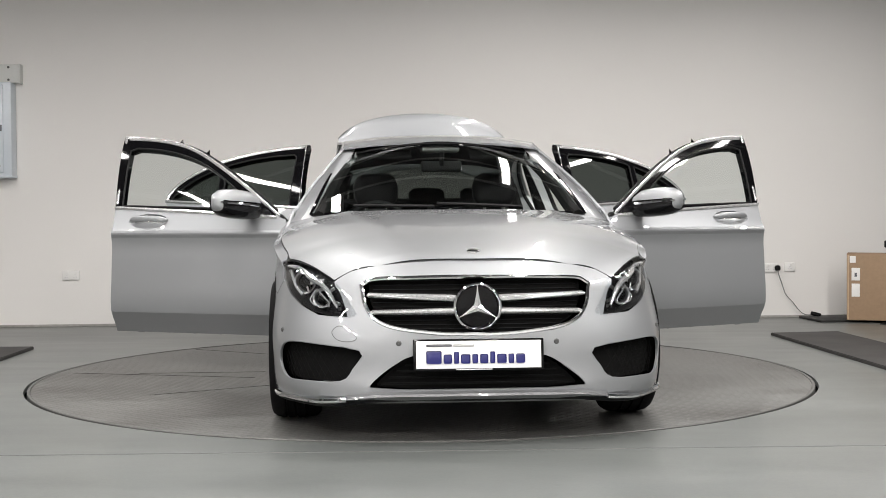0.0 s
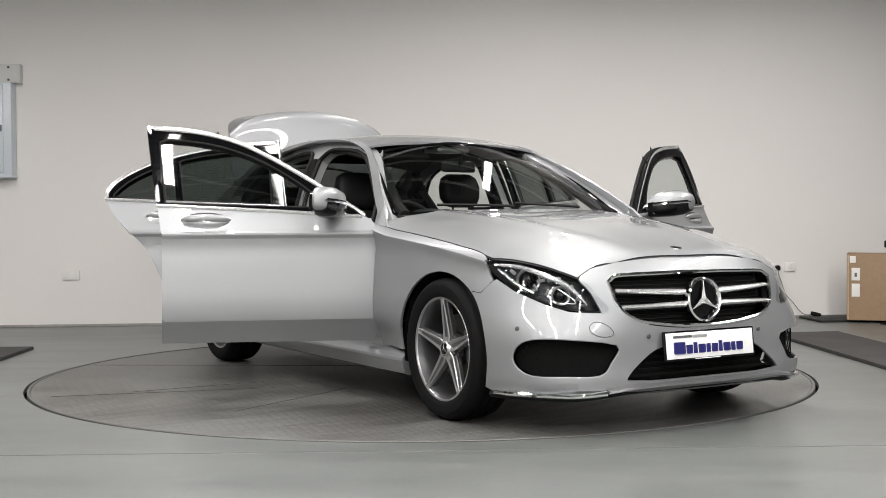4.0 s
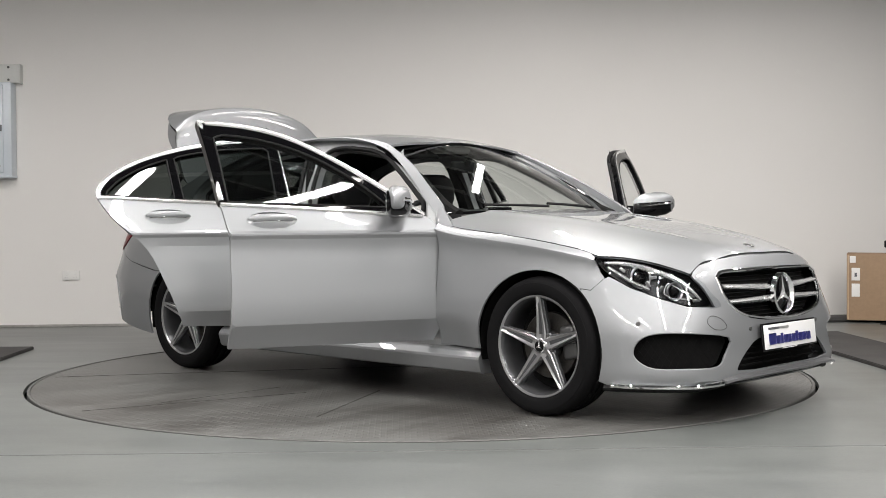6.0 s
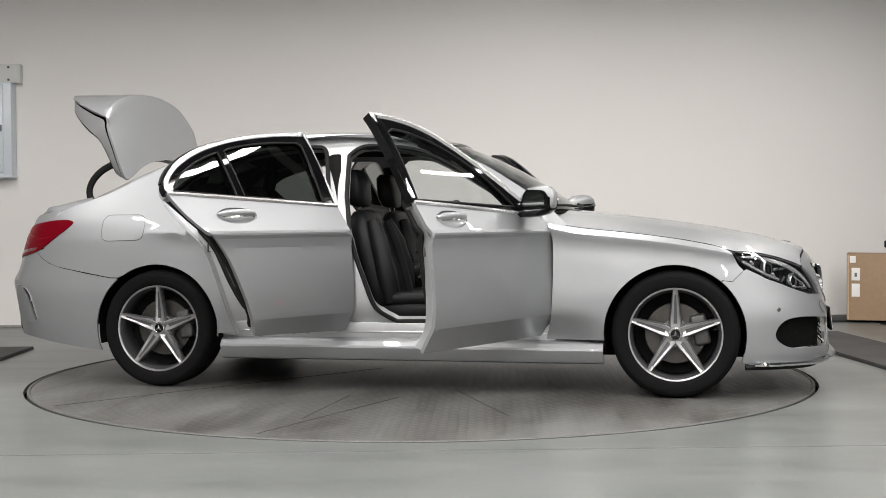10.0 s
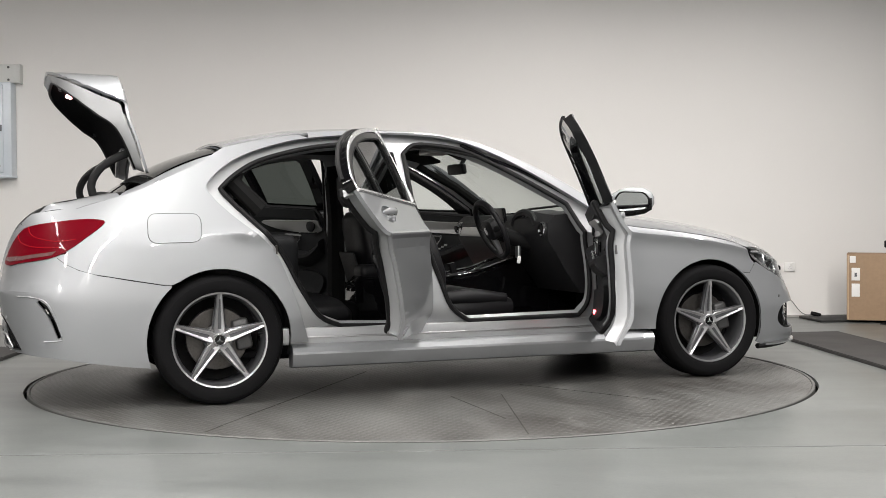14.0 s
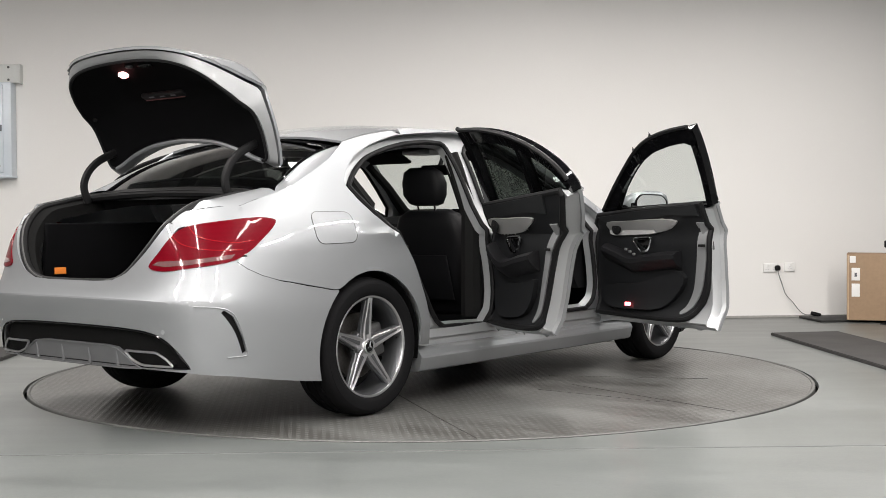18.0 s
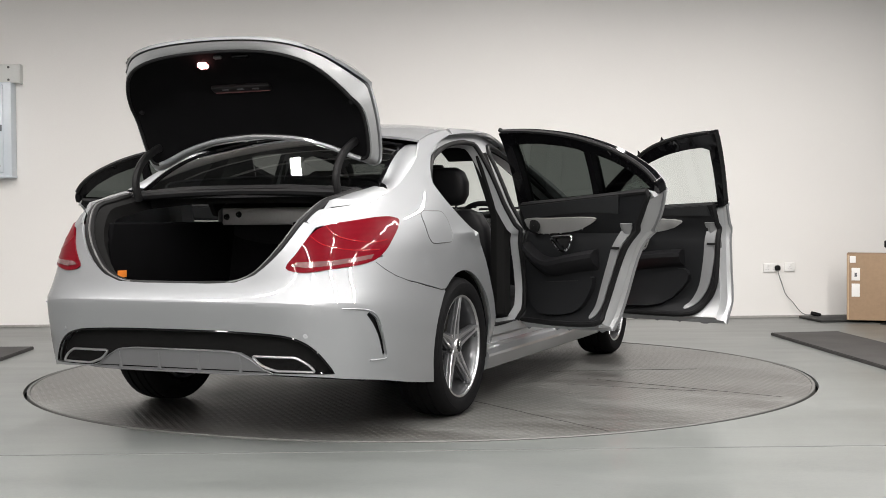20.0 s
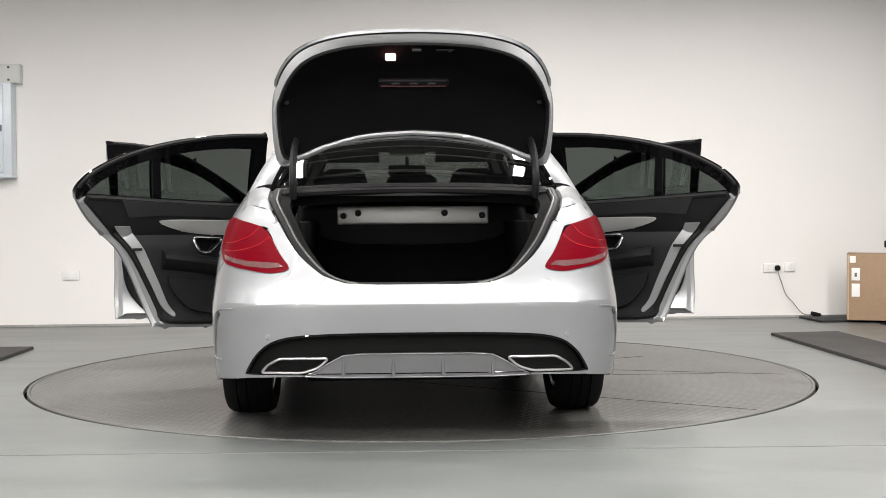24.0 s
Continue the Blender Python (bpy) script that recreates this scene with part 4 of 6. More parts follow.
        brow = soft([(1.03, 0.722), (0.92, 0.716), (0.78, 0.690), (0.64, 0.648), (0.55, 0.60), (0.485, 0.556)], 4, False)
        part("light_guide", tube([nose(s * a, z, -0.014) for a, z in brow], [0.005 + 0.007 * math.sin(math.pi * i / (len(brow) - 1)) for i in range(len(brow))], 8), BRIGHT, lamp, "bright chrome light guide")
        low = soft([(1.03, 0.700), (0.96, 0.655), (0.90, 0.628), (0.82, 0.603)], 4, False)
        part("light_guide", tube([nose(s * a, z, -0.02) for a, z in low], 0.008, 8), BRIGHT, lamp)
        frame = rounded([(0.70, 0.635), (0.57, 0.580), (0.55, 0.560), (0.68, 0.563), (0.74, 0.585)], 0.02)
        part("light_guide", tube([nose(s * a, z, -0.02) for a, z in even(frame, 0.03)], 0.003, 6, True), BRIGHT, lamp)
        for a, z, r in ((0.87, 0.655, 0.044), (0.66, 0.592, 0.034)):
            c = Vector(nose(s * a, z, -0.05))
            d = Vector((1, -s * 0.45, 0.05)).normalized()
            mm = Matrix.Translation(c) @ d.to_track_quat("Y", "Z").to_matrix().to_4x4()
            part("reflector", lathe([(r, 0.022), (r + 0.007, 0.026), (r + 0.009, 0.016), (r * 0.9, -0.005), (0.001, -0.01)], 24, mm), SATIN, lamp)
            part("projector", lathe([(0.001, 0.030), (r * 0.45, 0.027), (r * 0.75, 0.018), (r * 0.9, 0.004)], 20, mm), GLOSS_BLACK, lamp)
        for i, (a, z, w, t) in enumerate(((0.60, 0.625, 0.04, 30), (0.53, 0.575, 0.035, -20), (0.74, 0.605, 0.03, 60), (0.78, 0.655, 0.035, 10), (0.95, 0.69, 0.03, -40), (0.70, 0.66, 0.05, 15), (0.50, 0.552, 0.03, 5), (0.82, 0.625, 0.03, -60))):
            part("facet", block(0.006, w, 0.014, 0.002, Matrix.Translation(nose(s * a, z, -0.04)) @ pose(0, 0, 0, s * t, 10, -s * (30 + 6 * i))), SATIN, lamp)
        for i, a in enumerate((0.96, 0.86, 0.79, 0.72, 0.66)):
            z = 0.722 - 0.013 * i
            part("reflector", block(0.018, 0.03, 0.014, 0.004, Matrix.Translation(nose(s * a, z - 0.004, -0.032)) @ pose(0, 0, 0, 0, 0, -s * 40)), SATIN, lamp)


# ---------------------------------------------------------------- rear end
TAIL_LAMP = [(0.370, 0.730), (0.440, 0.785), (0.540, 0.850), (0.665, 0.902), (0.835, 0.929), (0.985, 0.938), (1.050, 0.934), (1.078, 0.924), (1.058, 0.893), (1.005, 0.848), (0.922, 0.788), (0.796, 0.745), (0.579, 0.716), (0.45, 0.712)]
BOOT_EDGE = [(0.0, 0.663), (0.16, 0.663), (0.29, 0.669), (0.38, 0.700), (0.445, 0.752), (0.515, 0.835), (0.562, 0.915), (0.595, 0.98)]


def rear_end(car):
    edge = [(tail_x(x, z), z) for x, z in arch(ARCH_R, 131, 200, ARCH + 0.001, 12)]
    right = [(0.0, 0.292), (0.30, 0.292), (0.60, 0.285), (0.95, 0.255), (1.2, 0.225)] + list(reversed(edge)) + [(tail_x(-1.66, 0.6095), 0.6095), (tail_x(-1.70, 0.6105), 0.6105), (tail_x(-2.0, 0.6635), 0.6635), (0.995, 0.703), (0.915, 0.770)] + [(0.80, 0.757), (0.579, 0.726), (0.44, 0.722), (0.385, 0.732)]
    right += [(0.455, 0.785), (0.54, 0.850), (0.62, 0.90)] + [(tail_y(y, z), z) for y, z in reversed(BOOT_EDGE[:-1])]
    black = soft([(0.0, 0.466), (0.12, 0.463), (0.30, 0.453), (0.42, 0.430), (0.51, 0.390), (0.575, 0.345), (0.622, 0.304)], 3, False) + [(0.58, 0.298), (0.3, 0.300), (0.0, 0.300)]
    hole = both(black)
    slot = [(0.800, 0.548), (0.838, 0.520), (0.900, 0.424), (0.925, 0.368), (0.895, 0.360), (0.855, 0.43), (0.812, 0.50), (0.788, 0.538)]
    bump = part("rear_bumper", panel(both(right), tail, 0.033, [hole, slot, [(-a, z) for a, z in slot]], 0.012, lines=[[(a, z - 0.03 * abs(a) ** 2) for a in np.linspace(-0.80, 0.80, 15)] for z in (0.572, 0.586, 0.593, 0.604)]), PAINT, car, "silver rear bumper with diffuser and twin exhaust trims", 14)
    for s in (1, -1):
        part("air_slot", panel([(s * a, z) for a, z in slot], lambda a, z: tail(a, z, -0.02), 0.03, (), 0.004), BLACK, bump)
        fin = soft([(0.70, 0.566), (0.785, 0.559), (0.835, 0.536), (0.873, 0.49), (0.912, 0.41), (0.934, 0.360), (0.900, 0.350), (0.80, 0.348)], 4, False)
        part("slot_edge", tube([tail(s * a, z, 0.002) for a, z in fin], 0.003, 6), PAINT, bump)
        x, yy, zz = tail(s * 0.45, 0.455)
        part("parking_sensor", lathe([(0.001, 0.003), (0.009, 0.003), (0.011, 0.0)], 16, pose(x, yy, zz, 0, 0, 90 + s * 25)), PAINT, bump)
    part("valance", panel(hole, lambda a, z: tail(a, z, -0.022), 0.04, (), 0.006), UNDER, bump, "black lower bumper insert")
    part("insert_edge", tube([tail(a, z, 0.0) for a, z in even(both(black[:-3])[:-1], 0.03)], 0.005, 6, True), GLOSS_BLACK, bump)
    diff = both([(tail_y(y, z), z) for y, z in ((0.0, 0.383), (0.22, 0.383), (0.30, 0.376), (0.36, 0.345), (0.41, 0.312), (0.46, 0.294), (0.3, 0.288), (0.0, 0.288))])
    part("diffuser", panel(diff, lambda a, z: tail(a, z, 0.004), 0.04, (), 0.02), DARK_SATIN, bump, "dark satin diffuser panel")
    for y in (-0.30, -0.1, 0.1, 0.30):
        part("fin", tube([tail(tail_y(y, z), z, 0.004) for z in (0.295, 0.33, 0.365)], [0.009, 0.007, 0.003], 6), DARK_SATIN, bump)
    part("diffuser_edge", tube([tail(a, z, 0.006) for a, z in even(diff, 0.03)], 0.003, 6, True), DARK_SATIN, bump)
    for s in (1, -1):
        ex = rounded([(s * tail_y(y, z), z) for y, z in ((0.355, 0.368), (0.40, 0.328), (0.46, 0.309), (0.63, 0.309), (0.605, 0.338), (0.555, 0.367))], 0.02)
        part("exhaust_trim", tube([tail(a, z, 0.004) for a, z in even(ex, 0.03)], 0.0055, 8, True), SATIN, bump, "chrome exhaust surround")
        part("exhaust_hole", panel(ex, lambda a, z: tail(a, z, -0.016), 0.04, (), 0.004), UNDER, bump)
        h = soft([(s * a, z) for a, z in TAIL_LAMP], 3)
        lamp = part("tail_lamp", panel(h, lambda a, z: tail(a, z, 0.005), 0.03, (), 0.024), RED, car, "red tail lamp with clear lower band")
        low = [(s * a, z) for a, z in ((0.40, 0.737), (0.44, 0.752), (0.66, 0.758), (0.84, 0.782), (0.82, 0.763), (0.66, 0.738), (0.5, 0.730))]
        part("clear_band", panel(low, lambda a, z: tail(a, z, 0.0065), 0.03, (), 0.004), SMOKE_LENS, lamp, "clear reversing lamp band")
        for path in ([(0.56, 0.86), (0.62, 0.825), (0.74, 0.80), (0.88, 0.80)], [(0.66, 0.90), (0.70, 0.855), (0.82, 0.83), (0.95, 0.84)]):
            part("light_bar", tube([tail(s * a, z, 0.005) for a, z in soft(path, 4, False)], 0.0022, 6), RED_DARK, lamp)
        # corner between lamp, boot and deck
        corner = [(s * a, z) for a, z in [(tail_y(0.572, 0.915), 0.917), (tail_y(0.595, 0.965), 0.965), (tail_y(0.65, 0.985), 0.985), (tail_x(-2.10, 0.99), 0.99), (tail_x(-2.04, 0.948), 0.948), (1.055, 0.918), (0.99, 0.926), (0.813, 0.920), (0.635, 0.898), (0.61, 0.893)]]
        part("rear_corner", panel(corner, tail, 0.03, (), 0.012), PAINT, car)
        ring = []
        for x, z, y1, x1, z1 in even([(-1.885, 1.049, 0.635, -1.92, 1.062), (-2.02, 1.013, 0.63, -2.03, 1.045), (-2.10, 0.986, 0.625, -2.13, 1.025), (-2.17, 0.986, 0.615, -2.23, 1.005), (-2.235, 0.978, 0.604, -2.27, 0.962)], 0.03, False):
            p, q = Vector((x, -s * (half(x, z)), z)), Vector((x1, -s * y1, z1))
            rise = Vector((0, 0, 0.013 if x > -2.2 else 0.002))
            ring.append([p, p.lerp(q, 0.3) + rise, p.lerp(q, 0.7) + rise, q, q - Vector((0, -s * 0.012, 0.02))])
        part("deck_side", loft(ring, False, False), PAINT, car)
        # fuel flap outline, on the right flank alone
        if s == 1:
            flap = rounded([(-1.765, 0.815), (-1.505, 0.820), (-1.505, 0.962), (-1.765, 0.962)], 0.05, 5)
            part("fuel_flap", panel(flap, sunk(-0.002), 0.03, (), 0.003), PAINT, car, "silver fuel flap")
            part("fuel_flap_gap", tube([sunk(-0.0005)(x, z) for x, z in even(flap, 0.02)], 0.0025, 5, True), CAST, car)
        part("panel_gap", tube([sunk(-0.0)(x, z) if s == 1 else (lambda q: (q[0], -q[1], q[2]))(side(x, z)) for x, z in ((-1.66, 0.607), (-1.70, 0.609), (-1.85, 0.634), (-2.0, 0.662), (-2.09, 0.688), (-2.15, 0.717), (-2.19, 0.748))], 0.0016, 5), SEAL, car)
        part("panel_gap", tube([(lambda q: (q[0], q[1] * s, q[2]))(side(x, z)) for x, z in ((1.655, 0.604), (1.705, 0.598), (1.755, 0.648))], 0.0016, 5), SEAL, car)


def boot(car):
    loop = [tail(tail_y(y, z), z) for y, z in BOOT_EDGE[1:-1]] + [(-2.25, -0.612, 0.997), (-2.12, -0.622, 1.027), (-2.0, -0.628, 1.05), (-1.94, -0.60, 1.058)]
    loop = [(x + 0.022, y * 0.955, z - 0.010) for x, y, z in loop]
    ring = loop + [(-1.945, -0.3, 1.064), (-1.947, 0, 1.066), (-1.945, 0.3, 1.064)] + [(x, -y, z) for x, y, z in reversed(loop)]
    ring = soft(ring, 3)
    loop = soft(loop, 3, False)
    part("boot_seal", tube(ring, 0.020, 8, True), SEAL, car)
    # grey bars stand in for the highlight along the black seal
    part("boot_rim", tube(even([(x - 0.012, y * 0.985, z + 0.012) for x, y, z in ring[2:len(loop)]], 0.03, False), 0.0045, 6), CAST, car)
    part("boot_rim", tube(even([(x - 0.012, -y * 0.985, z + 0.012) for x, y, z in ring[2:len(loop)]], 0.03, False), 0.0045, 6), CAST, car)
    inner = [(x + 0.03, y * 0.90, z - 0.012) for x, y, z in ring]
    part("boot_gutter", loft([[Vector(p) for p in ring], [Vector(p) for p in inner], [Vector(p) + Vector((0.03, 0, -0.05)) for p in inner]], False, True), UNDER, car, "dark boot gutter")
    part("boot_floor", block(1.18, 1.02, 0.03, 0.006, pose(-1.83, 0, 0.50)), CARPET, car, "black carpeted boot floor")
    for s in (-1, 1):
        part("boot_side_trim", block(1.02, 0.03, 0.42, 0.01, pose(-1.76, s * 0.50, 0.71, s * 8)), CARPET, car)
    part("boot_front_trim", block(0.03, 1.10, 0.56, 0.006, pose(-1.26, 0, 0.76)), CARPET, car)
    part("boot_sill_trim", block(0.04, 0.80, 0.16, 0.012, pose(-2.40, 0, 0.575)), BLACK, car)
    beam = part("boot_beam", block(0.02, 0.72, 0.085, 0.008, pose(-1.535, 0, 0.945)), GREY_TRIM, car, "pale metal beam with rubber knobs in the boot")
    for y in (-0.33, -0.15, 0.26, 0.33):
        part("knob", lathe([(0.001, 0.012), (0.012, 0.012), (0.016, 0.0)], 14, pose(-1.547, y, 0.943 if abs(y) > 0.3 else 0.955, 0, 0, 90)), BLACK, beam)
    part("parcel_shelf", panel([(-1.20, -0.58), (-1.92, -0.58), (-1.96, 0), (-1.92, 0.58), (-1.20, 0.58)], lambda x, y: (x, y, 1.03 + 0.02 * (x + 1.9)), 0.1, (), 0.03, flip=True), DASH, car, "black parcel shelf")
    part("scuttle_rear", tube([(-1.95, y, 1.058 - 0.02 * (y / 0.6) ** 2) for y in np.linspace(-0.6, 0.6, 9)], 0.02, 8), SEAL, car)
    part("boot_sticker", block(0.002, 0.065, 0.032, 0.001, pose(-2.19, 0.474, 0.685, 0, 0, 90)), ORANGE, car, "orange warning sticker")
    # lid, standing open
    px = spline([0, 0.2, 0.44, 0.51, 0.535, 0.555, 0.60, 0.73, 0.87], [0, -0.222, -0.482, -0.545, -0.562, -0.568, -0.577, -0.608, -0.635])
    pz = spline([0, 0.2, 0.44, 0.51, 0.535, 0.555, 0.60, 0.73, 0.87], [0, -0.012, -0.030, -0.026, -0.032, -0.050, -0.098, -0.235, -0.375])

    ix = spline([0, 0.2, 0.36, 0.53, 0.65, 0.75, 0.87], [-0.03, -0.225, -0.36, -0.455, -0.510, -0.555, -0.590])
    iz = spline([0, 0.2, 0.36, 0.53, 0.65, 0.75, 0.87], [-0.045, -0.072, -0.105, -0.165, -0.235, -0.300, -0.365])

    def skin(depth):
        """The lid's outer sheet (depth 0) to its lining (depth 1)."""
        def place(y, s):
            t = abs(y) / 0.6
            x, z = px(s) + (ix(s) - px(s)) * depth, pz(s) + (iz(s) - pz(s)) * depth
            deck = 1 - min(1, max(0, (s - 0.44) / 0.12))
            lip = max(0.0, 1 - abs(s - 0.54) / 0.33)
            x *= 1 - (0.09 + 0.08 * lip) * t * t - (0.08 + 0.04 * lip) * t ** 6
            z -= (0.030 * t ** 2.2) * deck + 0.030 * t ** 2.2 * (1 - deck)
            return (x, y, z)
        return place
    outline = soft([(0.0, 0.135), (0.2, 0.122), (0.38, 0.082), (0.52, 0.025), (0.575, 0.012), (0.605, 0.05), (0.618, 0.2), (0.612, 0.40), (0.592, 0.54), (0.555, 0.65), (0.49, 0.75), (0.40, 0.82), (0.28, 0.86), (0.14, 0.87), (0.0, 0.87)], 3, False)
    outline = [(y * 1.03, s) for y, s in outline]
    outline = outline + [(-y, s) for y, s in reversed(outline[1:-1])]
    shrink = lambda k, d: [(y * k, 0.435 + (s - 0.435) * d) for y, s in outline]
    lid = part("boot_lid", panel(outline, skin(0), 0.035, (), 0.014, flip=True), PAINT, car, "open silver boot lid with black lining", m=pose(-1.712, 0, 1.165, 0, 78))
    rings = [[Vector(skin(d)(y, s)) for y, s in shrink(k, e)] for d, k, e in ((0.15, 0.990, 0.992), (0.55, 0.984, 0.986), (0.92, 0.968, 0.975), (0.96, 0.93, 0.95))]
    part("inner_frame", loft(rings, False, True), PRESSING, lid)
    part("lining", panel(shrink(0.945, 0.955), skin(0.99), 0.045, (), 0.012, flip=True), CARPET, lid, "black felt lining")
    hem = spline([0, 0.2, 0.38, 0.52, 0.575], [0.135, 0.122, 0.082, 0.028, 0.014])
    part("hinge_edge", tube([skin(1.0)(y, hem(abs(y)) + 0.006) for y in np.linspace(-0.545, 0.545, 33)], 0.013, 8), PAINT, lid, "bare silver hinge edge of the lid")
    part("lip_gap", tube([skin(-0.004)(y, 0.575 - 0.05 * (y / 0.55) ** 4) for y in np.linspace(-0.55, 0.55, 25)], 0.004, 5), SEAL, lid)
    recess = rounded([(-0.30, 0.645), (0.30, 0.645), (0.27, 0.79), (-0.27, 0.79)], 0.03)
    part("plate_recess", panel(recess, skin(-0.012), 0.05, (), 0.004, flip=True), BLACK, lid, "black number plate recess")
    part("lid_seal_edge", tube([skin(1.0)(y, s) for y, s in even(shrink(0.945, 0.955), 0.04)], 0.008, 6, True), BLACK, lid)
    p = skin(1.06)(0.102, 0.69)
    part("boot_lamp", block(0.024, 0.045, 0.036, 0.008, pose(*p, 0, 32)), WHITE_GLOW, lid, "lit boot lamp")
    p = skin(1.04)(-0.13, 0.765)
    part("grip", block(0.02, 0.085, 0.03, 0.008, pose(*p, 0, 32)), GLOSS_BLACK, lid, "black pull grip recess")
    p = skin(1.03)(-0.01, 0.765)
    part("lock", block(0.02, 0.04, 0.02, 0.006, pose(*p, 0, 32)), CAST, lid)
    p = skin(1.03)(0.0, 0.435)
    grip = part("lining_handle", block(0.022, 0.31, 0.040, 0.008, pose(*p, 0, 40)), BLACK, lid, "black handle panel with pale marks and a painted red lamp reflection")
    turn = pose(*p, 0, 40)
    # red bar paints the boot lamp's reflection along the panel's edge
    part("red_edge", block(0.006, 0.29, 0.007, 0.002, turn @ pose(0.010, 0, 0.018)), surface("painted_lamp_reflection", (0.11, 0.035, 0.035), 0.5), grip)
    for y in (-0.08, 0.0, 0.08):
        part("mark", block(0.003, 0.035, 0.010, 0.001, turn @ pose(0.0115, y, -0.004)), PLATE_GREY, grip)
    for s in (-1, 1):
        q = skin(0.95)(s * 0.56, 0.40)
        part("rubber_stop", lathe([(0.001, 0.012), (0.010, 0.012), (0.014, 0.0)], 14, pose(*q, -90)), SEAL, lid)
        goose = [(-1.985, s * 0.53, 1.02), (-2.01, s * 0.53, 1.10), (-1.985, s * 0.53, 1.17), (-1.93, s * 0.53, 1.225), (-1.86, s * 0.53, 1.262), (-1.80, s * 0.53, 1.285)]
        part("hinge_arm", tube(soft(goose, 4, False), 0.021, 8, flat=0.8), BLACK, car, "black gooseneck boot hinge")


# ---------------------------------------------------------------- wheels
def wheel_at(car, x, s, first):
    hub = (x, s * 0.775, 0.327)
    m = Matrix.Translation(hub) @ (pose(0, 0, 0) if s < 0 else pose(0, 0, 0, 0, 0, 180))
    if first:
        return again_tree(first, m)
    # built with the outer face to -y
    rim = part("wheel", lathe([(0.200, 0.09), (0.218, 0.095), (0.222, 0.02), (0.214, -0.04), (0.222, -0.085), (0.232, -0.098), (0.240, -0.100), (0.243, -0.094), (0.237, -0.088), (0.232, 0.09)], 64), ANTHRACITE, car, "five-spoke two-tone alloy wheel with a black tyre", m=m)
    part("rim_edge", lathe([(0.2255, -0.0865), (0.232, -0.1005), (0.239, -0.1025), (0.2425, -0.098)], 64), MACHINED, rim)
    prof = [(0.234, 0.094), (0.25, 0.108), (0.285, 0.115), (0.308, 0.108), (0.320, 0.092), (0.3255, 0.070)]
    for g in (0.045, 0.0, -0.045):
        prof += [(0.3275, g + 0.006), (0.320, g + 0.004), (0.320, g - 0.004), (0.3275, g - 0.006)]
    prof += [(0.3255, -0.070), (0.320, -0.092), (0.308, -0.108), (0.2995, -0.1105), (0.2985, -0.1125), (0.285, -0.1145), (0.262, -0.111), (0.25, -0.108), (0.2405, -0.100)]
    part("tyre", lathe(prof, 72), RUBBER, rim, "black road tyre")
    part("barrel_back", lathe([(0.216, 0.05), (0.12, 0.06), (0.05, 0.06)], 40), UNDER, rim)
    part("brake_disc", lathe([(0.06, 0.022), (0.155, 0.022), (0.158, 0.018), (0.158, -0.002), (0.155, -0.006), (0.075, -0.006), (0.072, -0.024), (0.045, -0.026)], 48), STEEL, rim, "worn steel brake disc")
    part("caliper", block(0.085, 0.075, 0.16, 0.018, pose(0.125, 0.005, 0.02, 0, -12)), CAST, rim, "grey brake caliper")
    part("hub_plate", lathe([(0.001, -0.058), (0.066, -0.058), (0.074, -0.052), (0.078, -0.03)], 32), ANTHRACITE, rim)
    for k in range(5):
        a = 90 + 72 * k
        turn = pose(0, 0, 0, 0, 90 - a)
        # spoke along +z: ridge in the middle with bright bevelled faces
        for wide, hi, mat, nm in ((1.25, -0.066, ANTHRACITE, "spoke_back"), (1.0, -0.082, MACHINED, "spoke")):
            ring = []
            for d, w, y in ((0.028, 0.026, 0.002), (0.060, 0.0285, 0.004), (0.10, 0.0245, 0.001), (0.15, 0.0195, -0.006), (0.20, 0.0150, -0.013), (0.233, 0.0125, -0.018)):
                w *= wide
                o = hi + y
                ring.append([(-w, o + 0.022, d), (-w, o + 0.004, d), (-w * 0.84, o, d), (-w * 0.22, o + 0.0045, d), (0, o + 0.006, d), (w * 0.22, o + 0.0045, d), (w * 0.84, o, d), (w, o + 0.004, d), (w, o + 0.022, d)])
            bm = loft(ring)
            bm.transform(turn)
            part(nm, bm, mat, rim, sharp=20)
        groove = loft([[(-w, o - 0.001, d), (w, o - 0.001, d), (w * 0.5, o + 0.004, d), (-w * 0.5, o + 0.004, d)] for d, w, o in ((0.055, 0.0095, -0.0740), (0.12, 0.0075, -0.0795), (0.205, 0.0035, -0.0910))])
        groove.transform(turn)
        part("spoke_groove", groove, ANTHRACITE, rim)
        part("bolt", lathe([(0.001, -0.074), (0.009, -0.074), (0.0115, -0.070), (0.0115, -0.06)], 12, pose(0, 0, 0, 0, 90 - a - 36) @ pose(0.0, 0, 0.056)), CAST, rim)
    part("hub_cap", lathe([(0.001, -0.0895), (0.020, -0.0895), (0.031, -0.086), (0.034, -0.080), (0.040, -0.072), (0.05, -0.066)], 32), SATIN, rim, "round silver hub cap")
    part("hub_ring", lathe([(0.026, -0.0895), (0.029, -0.0905), (0.032, -0.0885)], 32), CHROME, rim)
    part("hub_face", lathe([(0.001, -0.0905), (0.0245, -0.0905), (0.0255, -0.088)], 24), GLOSS_BLACK, rim)
    for k in range(3):
        bm = loft([[(-w, -0.0912, d), (0, -0.0945, d), (w, -0.0912, d), (0, -0.090, d)] for d, w in ((0.0, 0.005), (0.024, 0.0008))])
        bm.transform(pose(0, 0, 0, 0, 120 * k))
        part("hub_spoke", bm, CHROME, rim)
    part("valve", tube([(0.215, -0.085, 0.03), (0.19, -0.092, 0.028)], 0.004, 6), BLACK, rim)
    return rim


